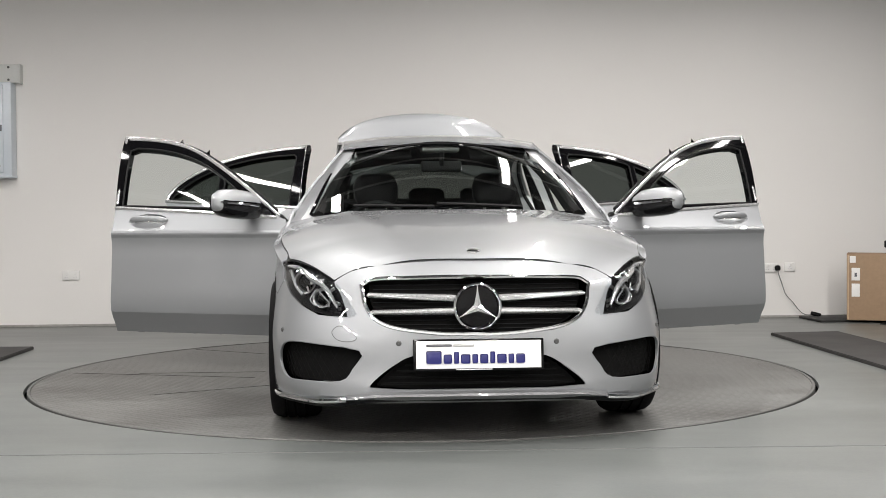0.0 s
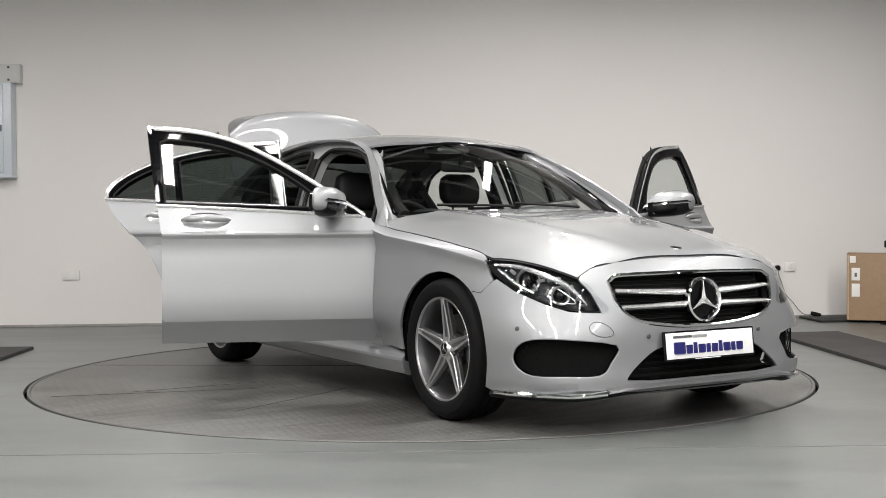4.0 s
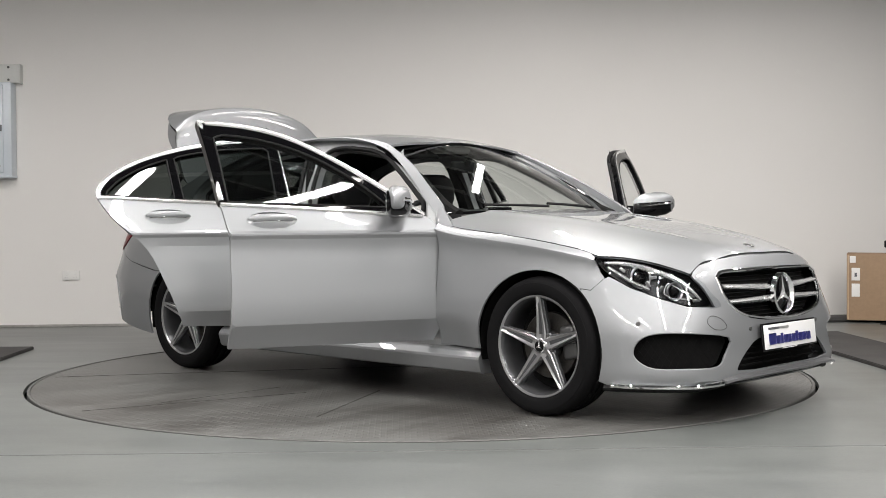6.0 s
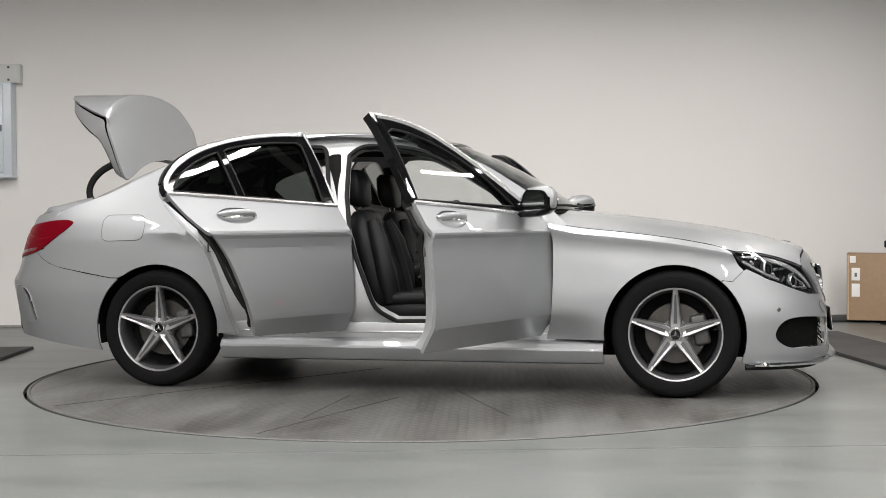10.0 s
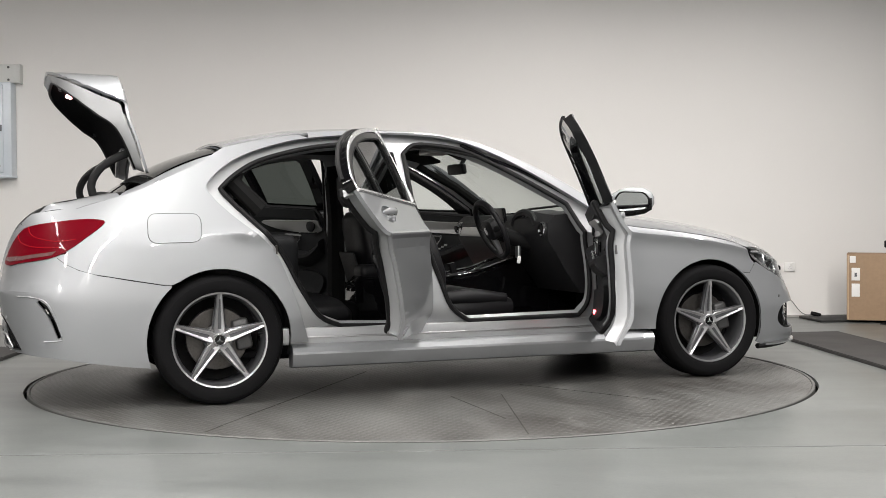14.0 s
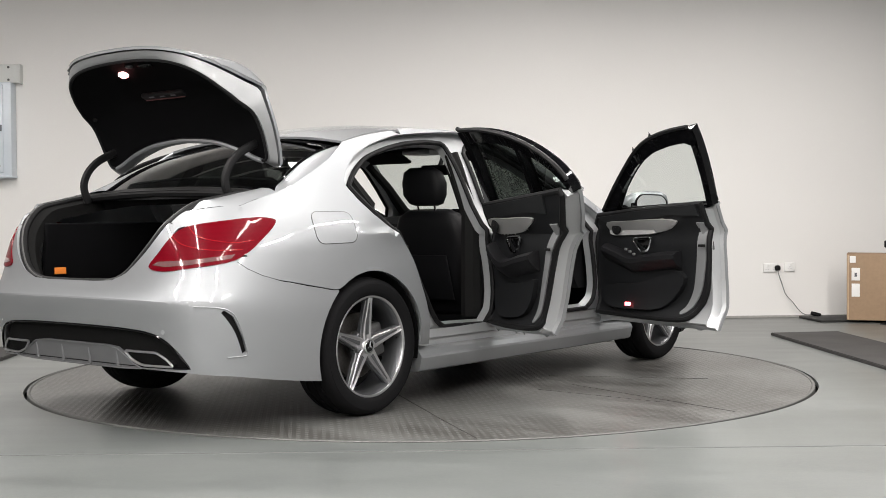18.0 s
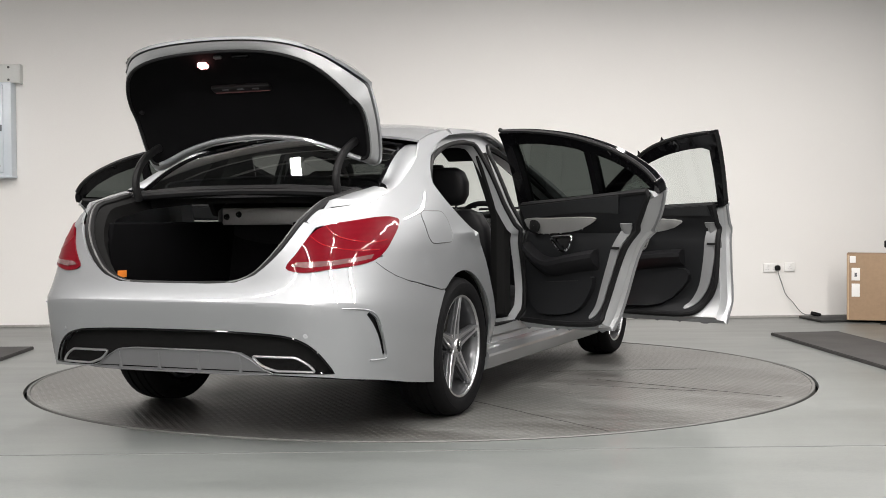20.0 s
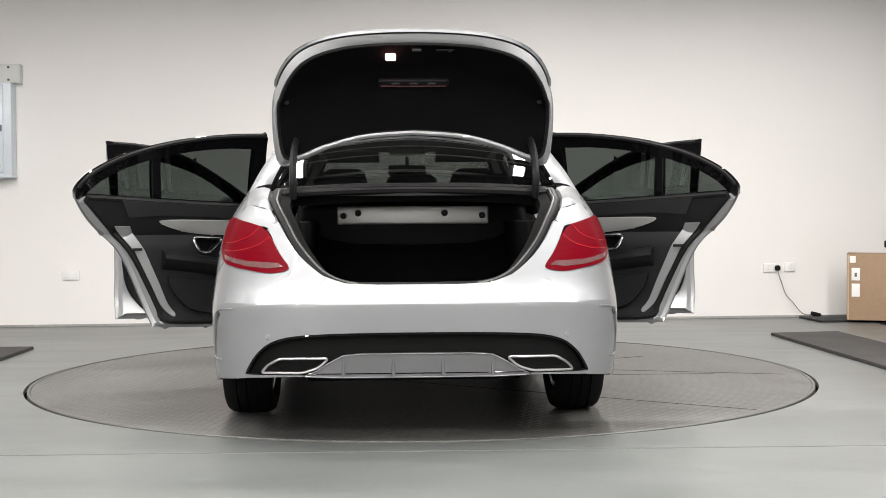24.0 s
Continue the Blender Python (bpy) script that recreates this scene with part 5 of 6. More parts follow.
def again_tree(ob, m):
    """A copy of a part with its sub-parts, under the same thing."""
    top = again(ob, m)
    for c in ob.children:
        o = c.copy()
        scene.collection.objects.link(o)
        o.parent = top
        for g in c.children:
            q = g.copy()
            scene.collection.objects.link(q)
            q.parent = o
    return top


# ---------------------------------------------------------------- doors
def door(car, outline, belt, hinge, angle, mir, front):
    m = Matrix.Translation((*hinge, 0)) @ pose(0, 0, 0, 0, 0, angle) @ Matrix.Translation((-hinge[0], -hinge[1], 0))
    if mir:
        f = Matrix.Diagonal((1, -1, 1, 1))
        m = f @ m @ f
    x0, x1 = belt
    zb = lambda x: BELT(x) - 0.004
    high = [p for p in outline if p[1] >= zb(p[0])]
    line = [(x, zb(x)) for x in np.linspace(x0, x1, 12)]
    if front:
        cut = next(i for i, p in enumerate(outline) if p[1] >= zb(p[0]))
        a = [p for p in outline[:cut]]
        rest = [p for p in outline[cut:] if p[1] < zb(p[0])]
        skin = a + line + rest
        glass_holes = [GLASS_F]
    else:
        up = [i for i, p in enumerate(outline) if p[1] >= zb(p[0])]
        skin = outline[:up[0]] + line + outline[up[-1] + 1:]
        glass_holes = [GLASS_R, GLASS_Q]
    frame = high + [(x, zb(x) + 0.002) for x in (np.linspace(x1, x0, 12))]
    y = sunk
    label = "open silver front door with clear window" if front else "open silver rear door with dark privacy glass"
    hx, hz = (-0.10, 0.925) if front else (-1.055, 0.950)
    lens = lambda k: [(hx + k * 0.125 * math.copysign(abs(math.cos(a)) ** 0.9, math.cos(a)), hz + k * 0.040 * math.copysign(abs(math.sin(a)) ** 1.25, math.sin(a))) for a in [2 * math.pi * i / 28 for i in range(28)]]
    d = part("front_door" if front else "rear_door", panel(skin, side, 0.033, [lens(1)], 0.018, mirror=mir, lines=crease(x0 + (0.05 if front else -0.01), x1 + (0.03 if front else 0.14)) + (kink(0.765, -0.295) if front else kink(-0.325, -1.0))), PAINT, car, label, 9, m)
    def inset(path, d, ring=False):
        out = []
        for i, p in enumerate(path):
            a, b = (path[i - 1], path[(i + 1) % len(path)]) if ring else (path[max(0, i - 1)], path[min(len(path) - 1, i + 1)])
            k = math.dist(a, b) or 1
            out.append((p[0] - (b[1] - a[1]) / k * d, p[1] + (b[0] - a[0]) / k * d))
        return out
    sub = lambda name, bm, mat, label="": part(name, bm, mat, d, label)
    # the shut faces slope in from the thin skin to the lining
    turn = 1 if sum(p[0] * q[1] - q[0] * p[1] for p, q in zip(skin, skin[1:] + skin[:1])) > 0 else -1
    shell = even(skin, 0.05)
    deep = lambda e: (lambda x, z: (x, -half(x, z) + e, z))
    rings = [[Vector(deep(e)(*p)) for p in inset(shell, turn * w, True)] for e, w in ((0.016, 0.001), (0.024, 0.012), (0.030, 0.022), (0.074, 0.034), (0.082, 0.040))]
    bm = loft(rings, False, True)
    sub("shut_face", flip_y(bm) if mir else bm, JAMB)
    sub("inner_panel", panel(inset(shell, turn * 0.038, True), deep(0.082), 0.06, (), 0.004, mirror=mir, flip=True), JAMB)
    fl = lambda p: (p[0], -p[1], p[2]) if mir else tuple(p)
    put = lambda bm: flip_y(bm) if mir else bm
    sub("window_frame", panel(frame, y(0.004), 0.035, glass_holes, 0.045, mirror=mir), GLOSS_BLACK)
    for g, mat, nm in zip(glass_holes, (GLASS,) if front else (PRIVACY, PRIVACY), ("window", "quarter_window")):
        big = [((p[0] - sum(q[0] for q in g) / len(g)) * 1.03 + sum(q[0] for q in g) / len(g), (p[1] - sum(q[1] for q in g) / len(g)) * 1.03 + sum(q[1] for q in g) / len(g)) for p in g]
        sub(nm, panel(big, even_glass(even(g, 0.04), 0.020), 0.05, (), 0, mirror=mir), mat)
        sub("window_seal", tube([fl(y(0.008)(*p)) for p in even(g, 0.03)], 0.006, 6, True), SEAL)
    trim = [fl(y(-0.004)(x, zb(x))) for x in np.linspace(x0 - (0.02 if front else 0.0), x1, 14)]
    sub("belt_trim", tube(trim, 0.010, 6, flat=0.7), BRIGHT, "bright belt-line trim")
    sub("frame_trim", tube([fl(y(-0.001)(*p)) for p in inset(high, 0.011)], 0.012, 8, flat=0.32), BRIGHT, "bright window surround")
    # handle
    def bowl(x, z):
        r = min(1, math.hypot((x - hx) / 0.127, (z - hz) / 0.042))
        return y(0.002 + 0.034 * (1 - r ** 2.5))(x, z)
    sub("handle_cup", panel(lens(1.01), bowl, 0.014, (), 0.003, mirror=mir), PAINT)
    pts = [fl(y(-0.004 - 0.028 * math.sin(math.pi * t) ** 0.7)(hx - 0.118 + 0.236 * t, hz + 0.008 + 0.006 * math.sin(math.pi * t))) for t in np.linspace(0, 1, 13)]
    sub("door_handle", tube(pts, [0.007, 0.013] + [0.0185] * 9 + [0.013, 0.007], 10, flat=0.55), PAINT, "silver bow handle with a bright strip")
    sub("handle_strip", tube([(p[0], p[1] + (-0.004 if not mir else 0.004), p[2] - 0.016) for p in pts[1:-1]], 0.0035, 6), CHROME)
    # inner side
    if front:
        card = soft([(0.705, 0.362), (0.738, 0.50), (0.742, 0.75), (0.715, 0.90)], 3, False) + [(0.66, 0.945), (0.3, 0.968), (-0.295, 1.000)] + soft([(-0.288, 0.93), (-0.270, 0.72), (-0.245, 0.54), (-0.185, 0.43), (-0.10, 0.368), (0.12, 0.358)], 4, False)
        upper = [(0.66, 0.93), (0.3, 0.962), (-0.26, 0.995), (-0.265, 0.935), (0.0, 0.94), (0.3, 0.915), (0.55, 0.87)]
        band = soft([(0.60, 0.855), (0.58, 0.90), (0.40, 0.908), (0.15, 0.915), (0.0, 0.912), (-0.06, 0.90), (0.02, 0.865), (0.18, 0.838), (0.40, 0.828), (0.56, 0.828)], 3)
        spk, spkr, pull, arm = (0.515, 0.868), 0.038, (0.26, 0.775), [(0.62, 0.735), (0.50, 0.705), (0.36, 0.668), (0.15, 0.688), (-0.05, 0.700)]
        pocket = [(0.66, 0.47), (0.62, 0.53), (0.35, 0.545), (0.1, 0.60), (-0.05, 0.63), (-0.08, 0.56), (0.1, 0.42), (0.4, 0.40), (0.6, 0.41)]
        light = (0.40, 0.425)
    else:
        card = soft([(-0.365, 0.375), (-0.355, 0.55), (-0.375, 0.80), (-0.41, 0.96)], 3, False) + [(-0.44, 1.00), (-0.8, 1.018), (-1.380, 1.051)] + soft([(-1.383, 1.035), (-1.295, 0.945), (-1.13, 0.77), (-1.015, 0.56), (-0.965, 0.45), (-0.92, 0.384), (-0.6, 0.370)], 4, False)
        upper = [(-0.43, 0.99), (-0.8, 1.012), (-1.20, 1.035), (-1.15, 0.945), (-0.95, 0.955), (-0.7, 0.945), (-0.43, 0.925)]
        band = soft([(-0.43, 0.90), (-0.45, 0.925), (-0.65, 0.925), (-0.88, 0.928), (-0.98, 0.920), (-0.90, 0.885), (-0.75, 0.855), (-0.55, 0.845), (-0.44, 0.855)], 3)
        spk, spkr, pull, arm = (-0.505, 0.889), 0.038, (-0.70, 0.795), [(-0.42, 0.76), (-0.50, 0.70), (-0.60, 0.675), (-0.76, 0.70), (-0.95, 0.725)]
        pocket = [(-0.42, 0.52), (-0.5, 0.58), (-0.8, 0.60), (-0.92, 0.62), (-0.86, 0.5), (-0.75, 0.43), (-0.5, 0.42)]
        light = (-0.60, 0.42)
    back = lambda e: (lambda x, z: (x, -half(x, z) + 0.080 + e, z))
    sub("door_card", panel(card, back(0.018), 0.04, (), 0.022, mirror=mir, flip=True), CARD, "black moulded door lining")
    sub("card_top", panel(upper, back(0.028), 0.04, (), 0.012, mirror=mir, flip=True), CARD_TOP, "dark grey padded door top")
    sub("trim_panel", panel(band, back(0.032), 0.03, (), 0.012, mirror=mir, flip=True), GREY_TRIM, "pale grey decorative door inlay")
    c = back(0.042)(*spk)
    sub("tweeter", put(lathe([(0.001, 0.006), (spkr * 0.85, 0.006), (spkr, 0.003), (spkr * 1.05, -0.006)], 24, pose(*c))), BLACK)
    # pull, armrest, map pocket
    px, pz = pull
    sub("door_pull", tube([fl(back(0.040)(x, z)) for x, z in even(rounded([(px + 0.095, pz + 0.032), (px - 0.085, pz + 0.040), (px - 0.05, pz - 0.035), (px + 0.02, pz - 0.045)], 0.03), 0.02)], 0.0075, 6, True), CHROME, "chrome inner door pull")
    sub("pull_cup", panel(rounded([(px + 0.075, pz + 0.024), (px - 0.065, pz + 0.03), (px - 0.01, pz - 0.036)], 0.02), back(0.026), 0.03, (), 0.006, mirror=mir, flip=True), GLOSS_BLACK)
    ring = []
    for x, z in soft(arm, 3, False):
        b = back(0)(x, z)
        ring.append([fl((b[0], b[1] + e, z + h)) for e, h in ((0.015, 0.045), (0.05, 0.040), (0.075, 0.022), (0.078, 0.0), (0.06, -0.03), (0.015, -0.06))])
    sub("armrest", loft(ring), LEATHER)
    sub("map_pocket", panel(soft(pocket, 3), lambda x, z: (x, back(0.045)(x, z)[1], z), 0.04, (), 0.03, mirror=mir, flip=True), CARD)
    sub("card_seal", tube([fl(back(0.010)(*p)) for p in even(card, 0.04)], 0.015, 8, True), SEAL)
    sub("frame_seal", tube([fl(y(0.050)(*p)) for p in inset(high, 0.014)[1:-2]], 0.012, 6), SEAL)
    if front:
        for i in range(3):
            q = back(0.055)(0.40 - 0.035 * i, 0.745 - 0.014 * i)
            sub("window_switch", put(block(0.024, 0.012, 0.014, 0.003, pose(*q, 20))), SATIN)
    q = back(0.052 if front else 0.024)(*light)
    sub("door_lamp", put(block(0.05, 0.012, 0.022, 0.004, pose(*q))), RED_GLOW if front else CAST, "red courtesy lamp")
    # latch on the shut face
    lx = -0.278 if front else -1.10
    q = y(0.045)(lx + 0.012, 0.775)
    sub("latch", put(block(0.03, 0.05, 0.05, 0.006, pose(*q))), CAST)
    # grey inner pressing by the latch edge
    if front:
        press = [(-0.275, 0.895), (-0.212, 0.895)] + soft([(-0.185, 0.70), (-0.150, 0.54), (-0.10, 0.45), (-0.055, 0.41), (-0.070, 0.395), (-0.145, 0.438), (-0.215, 0.54), (-0.256, 0.70)], 3, False)
    else:
        press = [(-1.218, 0.895), (-1.135, 0.895)] + soft([(-1.050, 0.77), (-0.962, 0.58), (-0.918, 0.475), (-0.880, 0.425), (-0.895, 0.408), (-0.955, 0.465), (-1.005, 0.57), (-1.105, 0.765)], 3, False)
    sub("inner_pressing", panel(press, back(0.026), 0.04, (), 0.012, mirror=mir, flip=True), PRESSING)
    q = back(0.040)(-0.250 if front else -1.095, 0.775)
    sub("latch_slot", put(block(0.055, 0.006, 0.014, 0.002, pose(*q))), SEAL)
    if front:
        mirror_on(d, mir)
    return d


def mirror_on(d, mir):
    put = lambda bm: flip_y(bm) if mir else bm
    rings = []
    for t, w, h, z in ((0.0, 0.035, 0.030, 0.985), (0.06, 0.085, 0.058, 0.995), (0.25, 0.105, 0.072, 1.008), (0.55, 0.103, 0.074, 1.016), (0.80, 0.088, 0.066, 1.020), (0.94, 0.060, 0.046, 1.020), (1.0, 0.025, 0.020, 1.018)):
        y = -0.842 - 0.240 * t
        xc = 0.535 - 0.095 * t
        rings.append([(xc + w * (0.82 if math.cos(a) > 0 else 0.42) * math.copysign(abs(math.cos(a)) ** 0.68, math.cos(a)), y, z + h * math.copysign(abs(math.sin(a)) ** 0.65, math.sin(a))) for a in [2 * math.pi * i / 20 for i in range(20)]])
    cap = part("door_mirror", put(loft(rings)), PAINT, d, "silver door mirror with black base")
    lower = [[(x * 1.0 + 0.0, y, z - 0.006) for x, y, z in r] for r in rings[1:-1]]
    lower = [[(x + (0.003 if x > 0.53 - 0.4 * (-y - 0.842) else -0.003), y, min(z, 1.016 + 0.004 * i)) for x, y, z in r] for i, r in enumerate(lower)]
    part("mirror_base", put(loft(lower)), GLOSS_BLACK, d)
    part("indicator", put(tube([(0.603, -0.89, 1.002), (0.572, -0.97, 1.010), (0.530, -1.035, 1.017), (0.482, -1.076, 1.020)], 0.0065, 6)), CHROME, d)
    glass = rounded([(-0.875, 0.955), (-1.04, 0.965), (-1.06, 1.02), (-1.03, 1.065), (-0.90, 1.07), (-0.872, 1.03)], 0.035, 5)
    part("mirror_rim", put(panel(glass, lambda y, z: (0.489 + 0.095 * (y + 0.842) / 0.24, y, z), 0.05, (), 0.02, flip=True)), GLOSS_BLACK, d)
    inner = [((y + 0.965) * 0.9 - 0.965, (z - 1.012) * 0.88 + 1.012) for y, z in glass]
    part("mirror_glass", put(panel(inner, lambda y, z: (0.4845 + 0.095 * (y + 0.842) / 0.24, y, z), 0.06, (), 0.003, flip=True)), MIRROR, d)
    part("mirror_foot", put(tube([(0.53, -0.80, 0.962), (0.52, -0.86, 0.972), (0.51, -0.90, 0.985)], [0.045, 0.032, 0.035], 8, flat=0.6)), GLOSS_BLACK, d)
    part("corner_trim", put(panel([(0.70, 0.947), (0.53, 0.965), (0.50, 1.055)], sunk(-0.002), 0.05, (), 0.02)), GLOSS_BLACK, d)


# ---------------------------------------------------------------- cabin
def rbox(rings):
    """A cushion: rings of (centre, half width, half depth) in a plane, rounded."""
    out = []
    for c, ax, ay, u, w in rings:
        c, u, w = Vector(c), Vector(u), Vector(w)
        out.append([c + u * ax * math.copysign(abs(math.cos(t)) ** 0.55, math.cos(t)) + w * ay * math.copysign(abs(math.sin(t)) ** 0.55, math.sin(t)) for t in [2 * math.pi * i / 24 for i in range(24)]])
    return loft(out)


def seat(car, x, y, name="front_seat", lean=16, first=None):
    m = pose(x, y, 0)
    if first:
        return again_tree(first, m)
    Y, X = (0, 1, 0), (1, 0, 0)
    base = rbox([((0.20, 0, 0.40), 0.20, 0.03, Y, (0, 0, 1)), ((0.24, 0, 0.42), 0.24, 0.06, Y, (0, 0, 1)), ((0.10, 0, 0.43), 0.255, 0.085, Y, (0, 0, 1)), ((-0.10, 0, 0.41), 0.26, 0.085, Y, (0, 0, 1)), ((-0.27, 0, 0.39), 0.25, 0.08, Y, (0, 0, 1)), ((-0.31, 0, 0.39), 0.22, 0.05, Y, (0, 0, 1))])
    s = part("front_seat", base, LEATHER, car, "black leather front seat with headrest", sharp=85, m=m)
    rings = []
    for h, w, t in ((0.0, 0.20, 0.06), (0.04, 0.245, 0.085), (0.20, 0.258, 0.088), (0.38, 0.255, 0.08), (0.50, 0.240, 0.068), (0.57, 0.205, 0.055), (0.60, 0.15, 0.03)):
        a = radians(lean)
        rings.append(((-0.25 - h * math.sin(a), 0, 0.40 + h * math.cos(a)), w, t, Y, (math.cos(a), 0, math.sin(a))))
    part("backrest", rbox(rings), LEATHER, s, sharp=85)
    for q in (-1, 1):
        part("bolster", tube([(-0.20, q * 0.215, 0.46), (-0.225, q * 0.225, 0.62), (-0.27, q * 0.21, 0.80), (-0.315, q * 0.17, 0.92)], [0.04, 0.058, 0.05, 0.03], 10), LEATHER, s)
        part("cushion_bolster", tube([(0.20, q * 0.215, 0.475), (0.0, q * 0.225, 0.49), (-0.18, q * 0.22, 0.48)], [0.03, 0.048, 0.04], 10), LEATHER, s)
        part("headrest_post", tube([(-0.425, q * 0.06, 0.96), (-0.445, q * 0.06, 1.06)], 0.006, 6), CHROME, s)
        part("seam", tube([(-0.15 - 0.0, q * 0.15, 0.47), (-0.185, q * 0.155, 0.62), (-0.235, q * 0.145, 0.80), (-0.285, q * 0.12, 0.93)], 0.004, 5), CARD_TOP, s)
    part("headrest", rbox([((-0.428, 0, 1.002), 0.07, 0.03, Y, X), ((-0.432, 0, 1.014), 0.105, 0.048, Y, X), ((-0.445, 0, 1.06), 0.135, 0.058, Y, X), ((-0.45, 0, 1.13), 0.140, 0.060, Y, X), ((-0.462, 0, 1.19), 0.12, 0.052, Y, X), ((-0.468, 0, 1.215), 0.08, 0.03, Y, X)]), LEATHER, s, sharp=85)
    part("seat_pocket", block(0.012, 0.34, 0.26, 0.004, pose(-0.435, 0, 0.60, 0, -16)), LEATHER, s)
    part("seat_rail", block(0.5, 0.42, 0.14, 0.02, pose(-0.05, 0, 0.275)), BLACK, s)
    return s


def cabin(car):
    part("cabin_floor", block(2.1, 1.52, 0.04, 0.01, pose(-0.25, 0, 0.235)), CARPET, car, "black carpet")
    for s in (-1, 1):
        part("inner_sill", block(2.0, 0.10, 0.12, 0.02, pose(-0.2, s * 0.745, 0.285)), CARPET, car)
        part("pillar_trim", tube([(-0.40, s * 0.70, 0.40), (-0.40, s * 0.70, 0.95), (-0.46, s * 0.60, 1.28)], [0.06, 0.055, 0.045], 8), LINER, car)
        part("front_pillar_trim", tube([(0.76, s * 0.69, 0.945), (0.64, s * 0.665, 0.99), (0.40, s * 0.600, 1.14), (0.10, s * 0.515, 1.285)], [0.030, 0.034, 0.030, 0.028], 8), LINER, car)
        part("rear_pillar_trim", tube([(-1.16, s * 0.62, 0.98), (-1.30, s * 0.60, 1.12), (-1.25, s * 0.55, 1.26)], [0.05, 0.05, 0.04], 8), LINER, car)
        part("door_step", block(1.9, 0.03, 0.09, 0.008, pose(-0.15, s * 0.80, 0.325)), JAMB, car)
        part("rear_arch_trim", block(0.5, 0.2, 0.5, 0.06, pose(-1.22, s * 0.62, 0.60)), CARD, car)
    first = seat(car, 0.05, -0.37)
    seat(car, 0.05, 0.37, first=first)
    # rear bench
    Y = (0, 1, 0)
    bench = part("rear_bench", rbox([((-0.66, 0, 0.40), 0.60, 0.05, Y, (0, 0, 1)), ((-0.70, 0, 0.41), 0.63, 0.085, Y, (0, 0, 1)), ((-0.95, 0, 0.40), 0.63, 0.09, Y, (0, 0, 1)), ((-1.12, 0, 0.38), 0.62, 0.08, Y, (0, 0, 1))]), LEATHER, car, "black leather rear bench", sharp=85)
    part("backrest", rbox([((-1.08, 0, 0.40), 0.60, 0.06, Y, (1, 0, 0.3)), ((-1.12, 0, 0.55), 0.61, 0.085, Y, (1, 0, 0.3)), ((-1.19, 0, 0.80), 0.60, 0.08, Y, (1, 0, 0.3)), ((-1.25, 0, 0.98), 0.57, 0.06, Y, (1, 0, 0.3)), ((-1.27, 0, 1.03), 0.50, 0.03, Y, (1, 0, 0.3))]), LEATHER, bench, sharp=85)
    for y in (-0.36, 0.36, 0.0):
        part("headrest", rbox([((-1.29, y, 1.03), 0.10, 0.03, Y, (1, 0, 0)), ((-1.29, y, 1.06), 0.13, 0.05, Y, (1, 0, 0)), ((-1.30, y, 1.12), 0.125, 0.045, Y, (1, 0, 0)), ((-1.31, y, 1.15), 0.09, 0.025, Y, (1, 0, 0))]), LEATHER, bench, sharp=85)
    # dashboard
    ring = []
    for y in np.linspace(-0.72, 0.72, 17):
        b = 0.025 * math.exp(-((y + 0.37) / 0.2) ** 2)
        ring.append([(0.88, y, 0.50), (0.90, y, 0.86), (0.80, y, 0.945 + b * 0.3), (0.62, y, 0.955 + b), (0.50, y, 0.945 + b), (0.455, y, 0.90 + b), (0.46, y, 0.80), (0.50, y, 0.74), (0.56, y, 0.64), (0.66, y, 0.50)])
    dash = part("dashboard", loft(ring), DASH, car, "black dashboard with round air vents")
    part("dash_inlay", tube([(0.452, y, 0.845) for y in np.linspace(-0.05, 0.66, 8)], 0.03, 8, flat=0.3), GREY_TRIM, dash)
    for y, z in ((-0.655, 0.865), (0.655, 0.865), (-0.09, 0.83), (0.0, 0.83), (0.09, 0.83)):
        part("air_vent", lathe([(0.020, 0.0), (0.036, 0.012), (0.042, 0.006), (0.044, -0.02)], 24, pose(0.452, y, z, 0, 0, 90)), CHROME, dash, "round chrome air vent")
        part("vent_core", lathe([(0.001, 0.006), (0.03, 0.003), (0.034, -0.01)], 20, pose(0.452, y, z, 0, 0, 90)), BLACK, dash)
    part("instrument_hood", tube([(0.47, -0.37 + 0.16 * math.cos(a), 0.885 + 0.08 * math.sin(a)) for a in np.linspace(0, math.pi, 11)], 0.022, 8), DASH, dash)
    for y in (-0.44, -0.30):
        part("dial", lathe([(0.001, 0.004), (0.055, 0.004), (0.060, 0.012), (0.064, 0.0)], 28, pose(0.475, y, 0.905, 0, 12, 90)), SATIN, dash)
        part("dial_face", lathe([(0.001, 0.0), (0.053, 0.0), (0.054, -0.004)], 24, pose(0.4695, y, 0.905, 0, 12, 90)), GLOSS_BLACK, dash)
    part("display", block(0.02, 0.20, 0.12, 0.008, pose(0.46, 0.0, 0.935, 0, -8)), GLOSS_BLACK, dash, "free-standing black display")
    # steering wheel
    m = pose(0.255, -0.37, 0.865, 0, -24)
    wheel = part("steering_wheel", tube([m @ Vector((0, 0.178 * math.cos(a), 0.172 * math.sin(a))) for a in [2 * math.pi * i / 40 for i in range(40)]], 0.0165, 10, True), LEATHER, car, "black leather steering wheel with silver spokes")
    part("airbag", rbox([(m @ Vector((-0.03, 0, 0.0)), 0.05, 0.04, (0, 1, 0), m.to_3x3() @ Vector((0, 0, 1))), (m @ Vector((-0.02, 0, 0.0)), 0.075, 0.06, (0, 1, 0), m.to_3x3() @ Vector((0, 0, 1))), (m @ Vector((0.03, 0, 0.0)), 0.075, 0.06, (0, 1, 0), m.to_3x3() @ Vector((0, 0, 1)))]), DASH, wheel)
